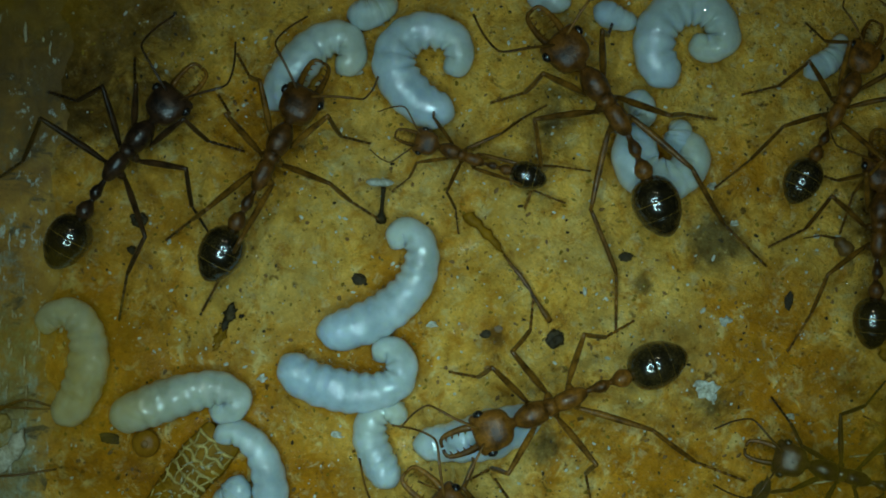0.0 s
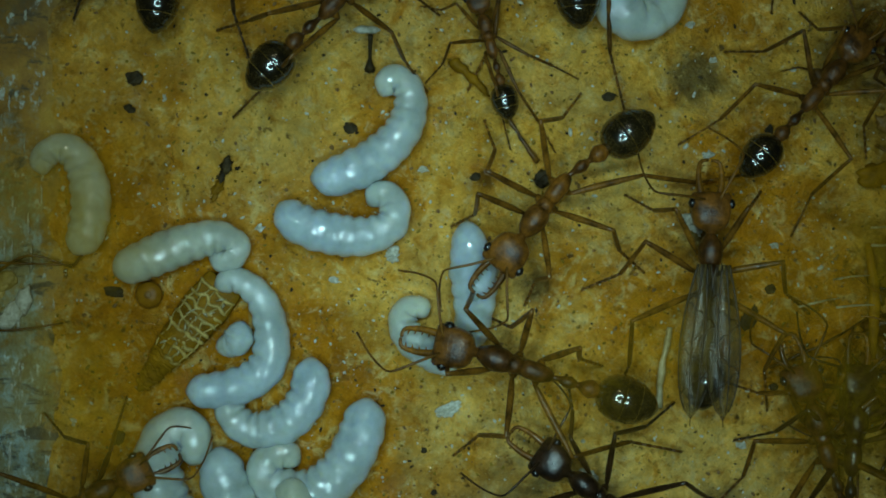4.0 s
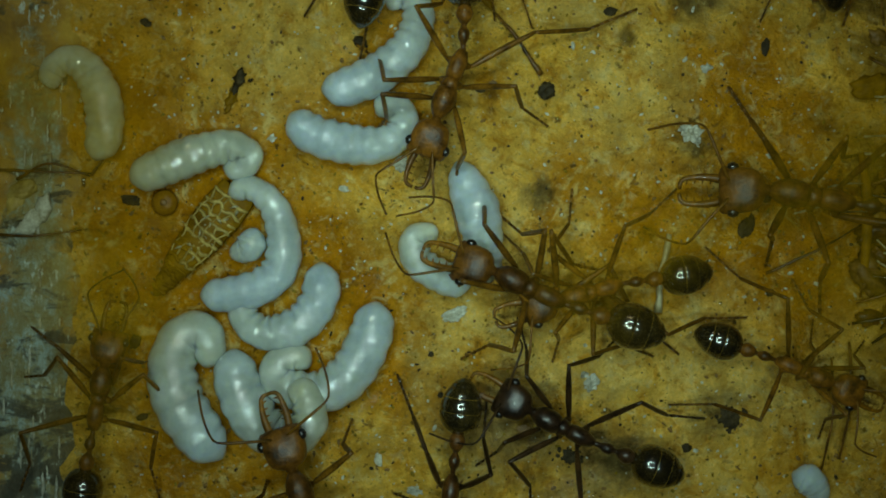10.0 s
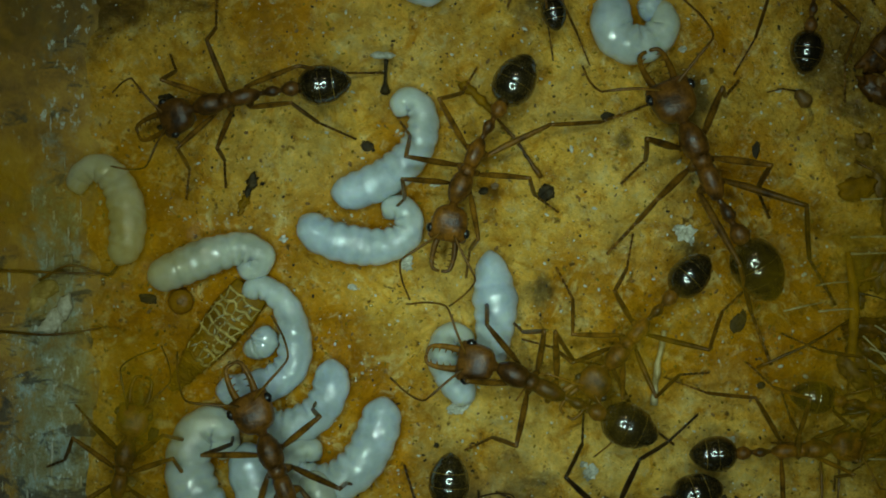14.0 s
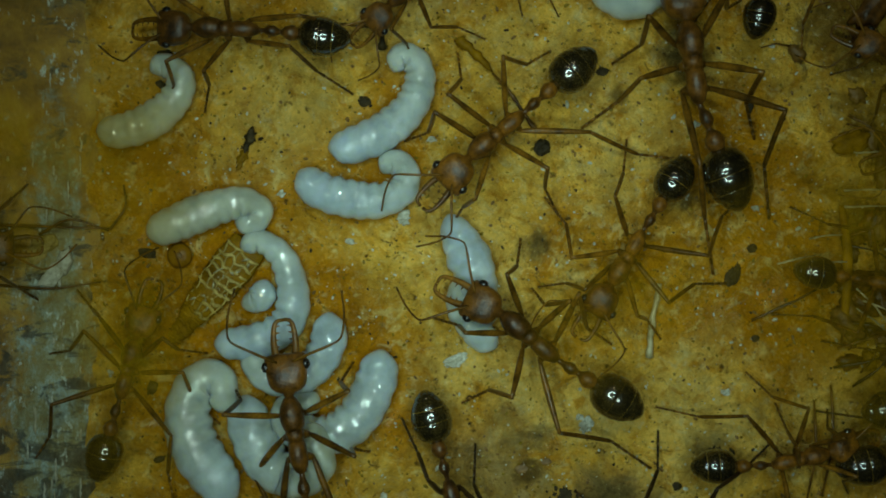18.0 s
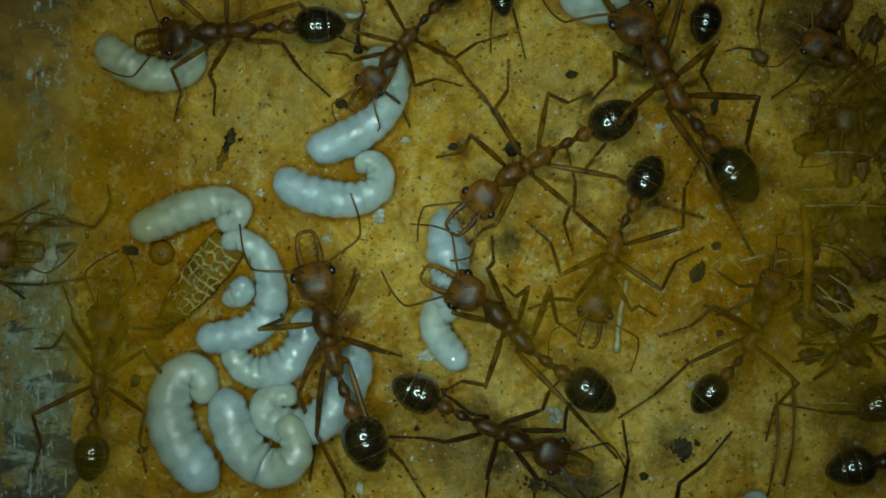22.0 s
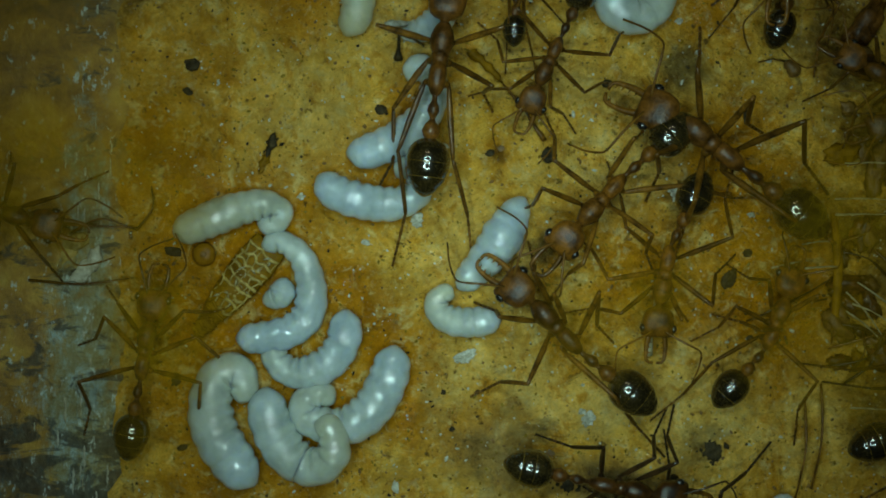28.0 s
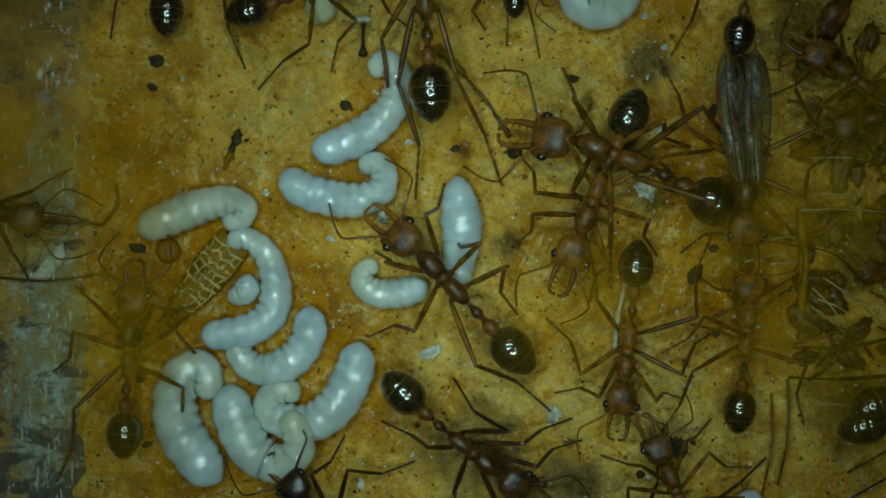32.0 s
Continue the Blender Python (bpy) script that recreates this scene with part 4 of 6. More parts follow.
def add_wings(ant):
    for side in (1, -1):
        bm = bmesh.new()
        n, rows = 22, []
        for i in range(n):
            t = i / (n - 1)
            x = 1.2 - 13.2 * t
            w = 1.75 * math.sin(math.pi * min(1, 0.12 + t * 0.93)) ** 0.6 * (0.55 + 0.55 * t)
            mid_y = side * (0.75 + 0.6 * t)
            row = []
            for j in range(7):
                u = j / 6 * 2 - 1
                row.append(Vector((x, mid_y + w * u, 6.3 - 0.9 * t - 0.35 * u * u + 0.1 * math.sin(9 * t + 2.5 * u))))
            rows.append(row)
        top = [[bm.verts.new(p * MM) for p in row] for row in rows]
        low = [[bm.verts.new((p - Vector((0, 0, 0.05))) * MM) for p in row] for row in rows]
        for i in range(n - 1):
            for j in range(6):
                bm.faces.new((top[i][j], top[i + 1][j], top[i + 1][j + 1], top[i][j + 1]))
                bm.faces.new((low[i][j + 1], low[i + 1][j + 1], low[i + 1][j], low[i][j]))
        for i in range(n - 1):
            bm.faces.new((top[i][0], low[i][0], low[i + 1][0], top[i + 1][0]))
            bm.faces.new((top[i][6], top[i + 1][6], low[i + 1][6], low[i][6]))
        wing = part("wing", bm, FILM, ant, "long glassy bluish wing")
        for j in (0, 2, 4, 6):
            bm = bmesh.new()
            tube(bm, [rows[i][j] + Vector((0, 0, 0.04)) for i in range(0, n - 2)], [0.10 - 0.003 * i for i in range(n - 2)], 5)
            part("vein", bm, VEIN, wing)
        for i in range(2, n - 6, 3):
            bm = bmesh.new()
            tube(bm, [rows[i + k // 2][(k if (i + side) % 2 else 6 - k)] + Vector((0, 0, 0.04)) for k in range(7)], [0.045] * 7, 5)
            part("vein", bm, VEIN, wing)


add_wings(ants["winged"])
# ---------------------------------------------------------------- crumbs and litter on the plaster
def crumb(place, size, mat, label, name="crumb", flat=0.5, long=1.0, turn=0, rough=0.35, seed=0, z=0.0, category="crumb"):
    """One ragged grain; size: its half width in mm."""
    bm = bmesh.new()
    bmesh.ops.create_icosphere(bm, subdivisions=3 if size > 0.3 else 2, radius=1)
    for v in bm.verts:
        k = 1 + rough * noise.noise(v.co * 1.7 + Vector((seed * 3.1, 0, 0))) + rough * 0.6 * noise.noise(v.co * 4 + Vector((0, seed, 0)))
        v.co = Vector((v.co.x * size * long, v.co.y * size, v.co.z * size * flat)) * k * MM
    ob = part(name, bm, mat, None, "", smooth=False)
    ob.matrix_world = pose(place[0] * MM, place[1] * MM, (size * flat * 0.6 - 0.15 + z) * MM, 0, 0, turn)
    return tagged(ob, label, category)


def litter():
    dark = [((7.33, 9.37), 0.62, 1.1, 20), ((-23.11, 16.77), 0.52, 1.3, 5), ((-23.57, 14.61), 0.30, 1.2, 0), ((12.17, 15.5), 0.34, 1.5, 0), ((18.14, -17.99), 0.36, 1, 0), ((-24.17, -9.97), 0.40, 1.4, 60),
            ((-23.65, -15.75), 0.28, 1.8, 20), ((-24.54, 0.89), 0.42, 1.7, -5), ((-7.05, 13.09), 0.42, 1.2, 0), ((24.13, 12.77), 0.26, 2.6, 85), ((24, 12.67), 0.24, 2.4, 95), ((-23.36, 14.43), 0.26, 1.3, 0),
            ((22.95, -0.82), 0.35, 2.2, 80), ((24.25, 1.22), 0.34, 1.2, 0), ((22.6, -1.05), 0.5, 1.6, 70), ((-1.51, -10.84), 0.22, 1, 0), ((-0.76, -13.98), 0.22, 1.2, 0), ((2.29, 9.5), 0.3, 1.4, 0), ((24.49, -6.06), 0.3, 1.2, 0)]
    for k, (p, s, long, turn) in enumerate(dark):
        crumb(p, s, DARK_BIT, "dark crumb of dirt on tan plaster", long=long, turn=turn, seed=k)
    rnd = random.Random(77)
    for p, wide in (((21.43, -15.7), 1.15), ((9.12, -18.69), 0.8)):
        crumb(p, wide * 0.55, DARK_BIT, "dark flat clump of dirt", "dirt_clump", 0.22, 1.25, 20, 0.75, 40)
        for k in range(12):
            a, d = rnd.uniform(0, 6.28), wide * rnd.uniform(0.3, 1.2)
            crumb((p[0] + d * 1.1 * math.cos(a), p[1] + d * 0.8 * math.sin(a)), rnd.uniform(0.07, 0.20), DARK_BIT, "loose dark crumb round a dirt clump", long=rnd.uniform(1, 1.8), turn=rnd.uniform(0, 180), seed=200 + k)
    pale = [((18.37, 6.14), 0.62, 1.2, 0), ((17.74, 6.52), 0.3, 1.2, 40), ((18.87, 5.67), 0.34, 1.4, 80), ((0.38, -7.83), 0.45, 2.0, 22), ((10.75, -13.02), 0.5, 1.3, 75), ((10.26, -12.35), 0.3, 1.3, 20), ((-13.75, 5.67), 0.32, 1.2, 0),
            ((19.59, 11.17), 0.34, 1.2, 0), ((-7.73, 28.19), 0.36, 1.2, 0), ((-5.52, -18.92), 0.34, 2.0, 100), ((-2.8, -21.35), 0.4, 1.8, 0), ((-3.86, 3.51), 0.4, 1.2, 0), ((-8.2, 1.79), 0.3, 1.5, 0),
            ((-3.92, 3.83), 0.4, 1.3, 0), ((0.13, -7.93), 0.5, 1.7, 15), ((-1.61, 10.04), 0.3, 1.4, 0), ((18.19, 20.84), 0.3, 1.4, 0), ((19.94, 18.2), 0.28, 1.2, 0), ((22.1, -10.39), 0.36, 1.4, 0), ((-32.01, 24.6), 0.4, 1, 0), ((24.53, 4.45), 0.3, 1.4, 0), ((10.84, -13), 0.45, 1.2, 0)]
    for k, (p, s, long, turn) in enumerate(pale):
        crumb(p, s * 0.82, PALE_BIT, "white flaky crumb on the plaster", flat=0.7, long=long, turn=turn, seed=100 + k, rough=1.0)
    brown = [((7.6, -16.0), 0.3, 1.4, 0), ((5.6, -16.6), 0.35, 1.3, 0), ((3.19, 9.91), 0.3, 1.0, 0)]
    for k, (p, s, long, turn) in enumerate(brown):
        crumb(p, s, BROWN_BIT, "flat brown crumb stuck to the plaster", flat=0.18, long=long, turn=turn, seed=150 + k)


def sticks():
    def stick(name, pts, radii, mat, label, category, n=7):
        bm = bmesh.new()
        line, _ = spline(pts, 12)
        rr = [radii[0] + (radii[1] - radii[0]) * i / 11 for i in range(12)]
        tube(bm, [p + Vector((0.5 * r * noise.noise(p * 3), 0.5 * r * noise.noise(p * 3 + Vector((5, 0, 0))), 0)) for r, p in zip(rr, line)], [r * (1 + 0.7 * noise.noise(p * 2.6)) for r, p in zip(rr, line)], n)
        return tagged(part(name, bm, mat), label, category)
    up = lambda p, z: (p[0], p[1], z)
    twig = new("twig")
    for k, (x, y, size, long, turn) in enumerate(((-16.2, 10.3, 0.36, 1.7, 72), (-16.9, 8.6, 0.34, 2.0, 64), (-16.6, 9.4, 0.22, 2.4, 80), (-17.1, 7.9, 0.2, 1.8, 60), (-15.4, 10.1, 0.13, 1.6, 20))):
        bm = bmesh.new()
        bmesh.ops.create_icosphere(bm, subdivisions=3, radius=1)
        for v in bm.verts:
            r = 1 + 0.7 * noise.noise(v.co * 2.1 + Vector((k * 5, 0, 0))) + 0.4 * noise.noise(v.co * 5 + Vector((0, k, 0)))
            px, py = v.co.x * size * long * r, v.co.y * size * r
            c, d = math.cos(radians(turn)), math.sin(radians(turn))
            v.co = Vector((x + px * c - py * d, y + px * d + py * c, 0.08 + 0.3 * v.co.z * size * r)) * MM
        part("piece", bm, HUSK_DARK if k % 2 else DARK_BIT, twig)
    tagged(twig, "short ragged dark twig on the plaster", "twig")
    cap = new("fungus_stalk")
    bm = bmesh.new()
    a, b = (-5.61, 17.42), (-5.44, 19.68)
    tube(bm, spline([up(a, 0.1), ((a[0] + b[0]) / 2, (a[1] + b[1]) / 2, 1.1), up(b, 1.9)], 8)[0], [0.42, 0.30, 0.16, 0.14, 0.14, 0.15, 0.17, 0.2], 8)
    part("stem", bm, DARK_BIT, cap, "thin dark stem")
    bm = bmesh.new()
    c = (-5.7, 20.06)
    tube(bm, [(c[0] - 1.0 + 2.0 * k / 6, c[1], 2.0 + 0.1 * math.sin(k)) for k in range(7)], [0.05, 0.26, 0.32, 0.26, 0.30, 0.24, 0.05], 8)
    part("cap", bm, PALE_BIT, cap, "white cap")
    tagged(cap, "tiny dark stalk with a white cap", "fungus")
    stick("leaf_scrap", [up((0.56, 18.01), 0.12), up((2.08, 16.73), 0.3), up((3.28, 15.43), 0.2)], (0.62, 0.12), HUSK_DARK, "dark greenish wedge of leaf", "leaf")
    stick("leg_scrap", [up((3.28, 15.34), 0.2), up((4.78, 13.56), 0.6), up((6.83, 10.58), 0.1)], (0.12, 0.17), LEG, "shed brown ant leg on the plaster", "leg")
    stick("fibre", [up((16.7, -1.6), 0.3), up((16.06, -4.62), 0.6), up((15.85, -7.6), 0.3)], (0.2, 0.26), STRAW, "pale curved fibre on the plaster", "fibre")
    for k, (p, q) in enumerate((((28.33, 1.96), (31.09, 2.28)), ((32.95, -1.13), (37.86, -4.79)), ((31.93, -3.53), (35.01, -5.88)), ((32.59, -2.95), (35.71, -4.44)), ((31.07, 4.48), (38.23, 4.38)),
                                ((30.96, 5.77), (36.3, 5.69)), ((32.1, -1.98), (35.16, -5.52)), ((31.81, 8.74), (36.53, 8.73)), ((32.38, -11.61), (37.09, -11.99)), ((25.83, -0.04), (28.87, 0.62)), ((28.55, -0.06), (31.64, 0.12)))):
        stick("straw", [up(p, 1.6 + 0.2 * (k % 3)), ((p[0] + q[0]) / 2, (p[1] + q[1]) / 2 + 0.1, 2.0), up(q, 1.4)], (0.085, 0.05), STRAW, "pale glassy straw splinter", "straw", 5)
    for k, (p, q) in enumerate((((31.33, 2.19), (31.3, -6.4)), ((29.08, -11.05), (28.38, -19.52)), ((30.44, -9.76), (29.73, -18.72)), ((24.02, -4.58), (31.61, -0.67)), ((34.61, 1.69), (39.41, -3.01)), ((30.97, -6.81), (37.56, -4.46)))):
        stick("stem_scrap", [up(p, 0.4), ((p[0] + q[0]) / 2 + 0.2, (p[1] + q[1]) / 2, 1.2), up(q, 0.3)], (0.12, 0.08), LEG, "thin brown stem scrap", "stem", 6)
    bug = new("dead_insect")
    p, q = (27.14, 17.45), (28.25, 16.25)
    bm = bmesh.new()
    tube(bm, spline([up(p, 0.5), ((p[0] + q[0]) / 2, (p[1] + q[1]) / 2, 0.6), up(q, 0.4)], 9)[0], [0.15, 0.4, 0.5, 0.45, 0.55, 0.62, 0.58, 0.4, 0.12], 10)
    part("body", bm, BROWN_BIT, bug)
    bm = bmesh.new()
    r = (24.84, 17.35)
    tube(bm, [up(p, 0.5), ((p[0] + r[0]) / 2, (p[1] + r[1]) / 2 + 0.2, 0.7), up(r, 0.3)], [0.1, 0.08, 0.05], 5)
    part("feeler", bm, LEG, bug)
    tagged(bug, "small dead brown insect on the plaster", "insect")


def husk():
    """A dried ribbed insect abdomen."""
    root = new("insect_husk")
    a, b = Vector((-22.54, -6.31, 0)), Vector((-16.26, 1.62, 0))
    d = (b - a).normalized()
    s = Vector((-d.y, d.x, 0))
    bm = bmesh.new()
    n = 24
    tube(bm, [a + (b - a) * (k / n) + Vector((0, 0, 0.5)) for k in range(n + 1)], [(0.05 + 0.40 * min(1, k / 3) + 1.30 * math.sin(math.pi * (0.04 + 0.62 * k / n)) ** 1.3, 0.22 + 0.5 * math.sin(math.pi * k / n)) for k in range(n + 1)], 14)
    for v in bm.verts:
        q = v.co * 700
        v.co += Vector((0.28 * noise.noise(q), 0.28 * noise.noise(q + Vector((7, 0, 0))), 0.2 * noise.noise(q + Vector((0, 9, 0))))) * MM
    part("abdomen", bm, HUSK_DARK, root)
    def width(t):
        return 0.45 + 1.35 * math.sin(math.pi * (0.04 + 0.62 * t)) ** 1.3

    def crest(t, u):
        return a + (b - a) * t + s * width(t) * u + Vector((0, 0, 0.46 + (0.22 + 0.5 * math.sin(math.pi * t)) * math.sqrt(max(0, 1 - u * u * 0.98))))

    for k in range(13):
        t = 0.05 + 0.85 * k / 12 + 0.015 * noise.noise(Vector((k * 3.3, 0, 1)))
        for j in range(2):
            us = [(-0.97, 0.05), (-0.05, 0.95)][j]
            line = [crest(t + 0.035 * noise.noise(Vector((k * 1.7, u * 2.6, j))), u) for u in [us[0] + (us[1] - us[0]) * q / 9 for q in range(10)]]
            bm = bmesh.new()
            tube(bm, line, [0.05] + [0.15 + 0.13 * noise.noise(Vector((k * 2.1, q * 1.2, j))) for q in range(8)] + [0.05], 6)
            part("rib", bm, HUSK_DARK if k < 4 or (k < 7 and j) else HUSK, root)
    for u in (-0.80, -0.42, -0.05, 0.35, 0.78):
        bm = bmesh.new()
        pts = [crest(t, max(-0.97, min(0.97, u + 0.22 * noise.noise(Vector((u * 9, t * 9, 0)))))) + Vector((0, 0, 0.03)) for t in [0.34 + 0.57 * q / 20 for q in range(21)]]
        tube(bm, pts, [0.05 + 0.13 * abs(noise.noise(Vector((q * 0.7, u * 5, 2)))) for q in range(21)], 5)
        part("ridge", bm, HUSK, root)
    rnd = random.Random(5)
    for k in range(16):
        t, u = rnd.uniform(0.42, 0.92), rnd.uniform(-0.5, 1.0) * -1
        p = a + (b - a) * t + s * u * 1.1 + Vector((0, 0, 0.85 + 0.45 * (1 - u * u)))
        q = p + d * rnd.uniform(-0.8, 0.3) + s * rnd.uniform(-0.4, 0.5) + Vector((0, 0, rnd.uniform(-0.2, 0.2)))
        bm = bmesh.new()
        tube(bm, [p, (p + q) / 2 + Vector((0.05, 0.08, 0.06)), q], [0.03, rnd.uniform(0.05, 0.14), 0.02], 5)
        part("flake", bm, STRAW, root, "whitish torn flake")
    tagged(root, "dried ribbed yellow-brown insect husk beside larvae", "husk")
    bead = new("amber_bead")
    p = (-21.9, 0.7)
    bm = bmesh.new()
    prof = [(0, 0.0), (0.25, 0.75), (0.55, 0.98), (0.8, 0.85), (0.98, 0.5), (1.02, 0.1)]
    tube(bm, [(p[0], p[1] + 0.001 * z, z - 0.3) for z, _ in prof], [r + 0.05 for _, r in prof], 16, up=(0, 1, 0))
    part("shell", bm, AMBER_BIT, bead)
    bm = bmesh.new()
    tube(bm, [(p[0], p[1] + 0.001 * z, z) for z in (0.68, 0.74, 0.78)], [0.3, 0.26, 0.1], 10, up=(0, 1, 0))
    part("pit", bm, BROWN_BIT, bead, "darker pit")
    tagged(bead, "round amber seed with a darker pit", "seed")


def grit():
    """Fine grains all over the plaster: pale, dark and brown, each kind one sheet of loose grains."""
    rnd = random.Random(7)
    # part of the fine pale grains imitate bright glints on the plaster
    for name, mat, count, lo, hi, label in (("pale_grit", PALE_BIT, 2000, 0.03, 0.13, "fine pale grit over plaster, some grains standing in for glints"), ("pale_lumps", PALE_BIT, 80, 0.08, 0.20, "small pale lumps of plaster stuck to the floor"), ("dark_grit", DARK_BIT, 900, 0.03, 0.14, "fine dark grit scattered over plaster"), ("brown_grit", BROWN_BIT, 1000, 0.05, 0.17, "brown flakes scattered over plaster"), ("moisture_beads", WET, 2600, 0.04, 0.15, "tiny wet beads glinting on plaster")):
        verts, faces = [], []
        for _ in range(count):
            x, y = rnd.uniform(-29, 42), rnd.uniform(-24, 36)
            r = lo + (hi - lo) * rnd.random() ** 2.2
            z = 0.16 * noise.noise(Vector((x * 0.22, y * 0.22, 3))) + 0.07 * noise.noise(Vector((x * 0.8, y * 0.8, 9))) - 0.18
            a0, lng = rnd.uniform(0, 6.3), rnd.uniform(1, 2.0)
            b = len(verts)
            ca, sa = math.cos(a0), math.sin(a0)
            tall = 0.5 if mat is WET else 1.0
            for level, up in ((1.0, -0.02), (0.72, 0.55 * r * tall)):
                for k in range(6):
                    a = k * math.pi / 3
                    px, py = math.cos(a) * r * lng * level * rnd.uniform(0.75, 1.2), math.sin(a) * r * level * rnd.uniform(0.75, 1.2)
                    verts.append(((x + px * ca - py * sa) * MM, (y + px * sa + py * ca) * MM, (z + up) * MM))
            verts.append((x * MM, y * MM, (z + r * 0.8 * tall) * MM))
            for k in range(6):
                faces.append((b + k, b + (k + 1) % 6, b + 6 + (k + 1) % 6, b + 6 + k))
                faces.append((b + 6 + k, b + 6 + (k + 1) % 6, b + 12))
        me = bpy.data.meshes.new(name)
        me.from_pydata(verts, [], faces)
        me.materials.append(mat)
        if mat is WET:
            for f in me.polygons:
                f.use_smooth = True
        tagged(new(name, me), label, "grit", kind="stuff")


def wall_scrapes():
    """Raised pale scrapes along the plastic wall."""
    rnd = random.Random(21)
    for k in range(46):
        x = rnd.gauss(-32.6, 1.9)
        x = max(-37.6, min(-29.9, x))
        y = rnd.uniform(-24, 10) if k % 4 else rnd.uniform(-20, 30)
        lng, r = rnd.uniform(0.4, 2.4), rnd.uniform(0.05, 0.16)
        bm = bmesh.new()
        z = 0.95 - 0.06 * max(0, x + 36) ** 1.35 if x > -36 else 0.98
        tube(bm, [(x + 0.05 * rnd.uniform(-1, 1), y + lng * (i / 5 - 0.5), z + 0.02) for i in range(6)], [(r * q, r * 0.5 * q) for q in (0.2, 0.9, rnd.uniform(0.5, 1.2), rnd.uniform(0.5, 1.2), 0.8, 0.2)], 6)
        part("scrape", bm, PALE_BIT if k % 3 else STRAW, bpy.data.objects["wall_west"])


def debris_heap():
    """Brown dead scraps of ants and plant heaped along the far side of the chamber."""
    rnd = random.Random(31)
    for k in range(46):
        x, y = 31.6 + abs(rnd.gauss(0, 4.2)), rnd.uniform(-9, 22)
        size, long = rnd.uniform(0.35, 0.95), rnd.uniform(1.1, 2.6)
        mat = (AMBER_RED, BROWN_BIT, HUSK_DARK, RED)[k % 4]
        ob = crumb((x, y), size, mat, "brown dead scrap in the heap", "scrap", rnd.uniform(0.5, 0.9), long, rnd.uniform(0, 180), 0.55, 300 + k, rnd.uniform(0.0, 0.7), "debris")
        for f in ob.data.polygons:
            f.use_smooth = True
        ob["group"] = "scraps in the heap"
    for k in range(14):
        x, y, turn = 32 + abs(rnd.gauss(0, 3.5)), rnd.uniform(-9, 18), rnd.uniform(0, math.pi)
        half = rnd.uniform(1.2, 3.2)
        dx, dy = half * math.cos(turn), half * math.sin(turn)
        bm = bmesh.new()
        tube(bm, spline([(x - dx, y - dy, 0.5), (x + 0.2 * dy, y - 0.2 * dx, 1.6), (x + dx, y + dy, 0.9)], 9)[0], [0.10 + 0.05 * math.sin(i) for i in range(9)], 6)
        tagged(part("leg_scrap", bm, (LEG, DARK_DIM_LEG)[k % 2]), "thin brown dead leg in the heap", "leg", "dead legs in the heap")
    bm = bmesh.new()
    tube(bm, spline([(31.2, 4.6, 0.8), (31.5, 0.5, 1.3), (31.4, -5.2, 0.7)], 14)[0], [(0.20 + 0.22 * math.sin(math.pi * (i + 1) / 15) + 0.06 * noise.noise(Vector((i * 0.9, 0, 0))), 0.3) for i in range(14)], 8)
    tagged(part("stick", bm, HUSK_DARK), "dark brown upright-lying stick at the heap's edge", "stick")


def wall_remains():
    """A pale crushed insect shell with thin legs stuck to the plastic wall."""
    root = new("insect_remains")
    rnd = random.Random(8)
    for k in range(7):
        bm = bmesh.new()
        x, y = -31.6 + rnd.uniform(-1.8, 1.8), 0.4 + rnd.uniform(-1.6, 1.4)
        bmesh.ops.create_icosphere(bm, subdivisions=3, radius=1)
        turn, size = rnd.uniform(0, 3.1), rnd.uniform(0.5, 1.0)
        for v in bm.verts:
            r = 1 + 0.45 * noise.noise(v.co * 1.6 + Vector((k * 4, 0, 0)))
            px, py = v.co.x * size * 1.5 * r, v.co.y * size * 0.7 * r
            v.co = Vector((x + px * math.cos(turn) - py * math.sin(turn), y + px * math.sin(turn) + py * math.cos(turn), 0.55 + v.co.z * 0.4 * r)) * MM
        part("shell", bm, (HUSK, WALL, PALE_BIT)[k % 3], root)
    for pts in (((-36.8, 3.2, 1.1), (-31, 3.0, 1.0), (-27.4, 2.9, 0.3)), ((-33, 2.4, 0.9), (-30.4, 3.6, 1.2), (-27.6, 2.7, 0.3)), ((-27.5, 2.8, 0.3), (-26.2, 4.6, 0.6), (-26.4, 6.4, 0.3)), ((-36.5, -1.6, 1.0), (-32, -1.9, 1.2), (-28.2, -1.4, 0.4))):
        bm = bmesh.new()
        tube(bm, spline(pts, 12)[0], [0.13 - 0.005 * i for i in range(12)], 6)
        part("leg", bm, LEG, root)
    tagged(root, "pale crushed insect remains stuck to the scraped wall", "insect")


debris_heap()
wall_remains()
litter()
sticks()
husk()
grit()
wall_scrapes()


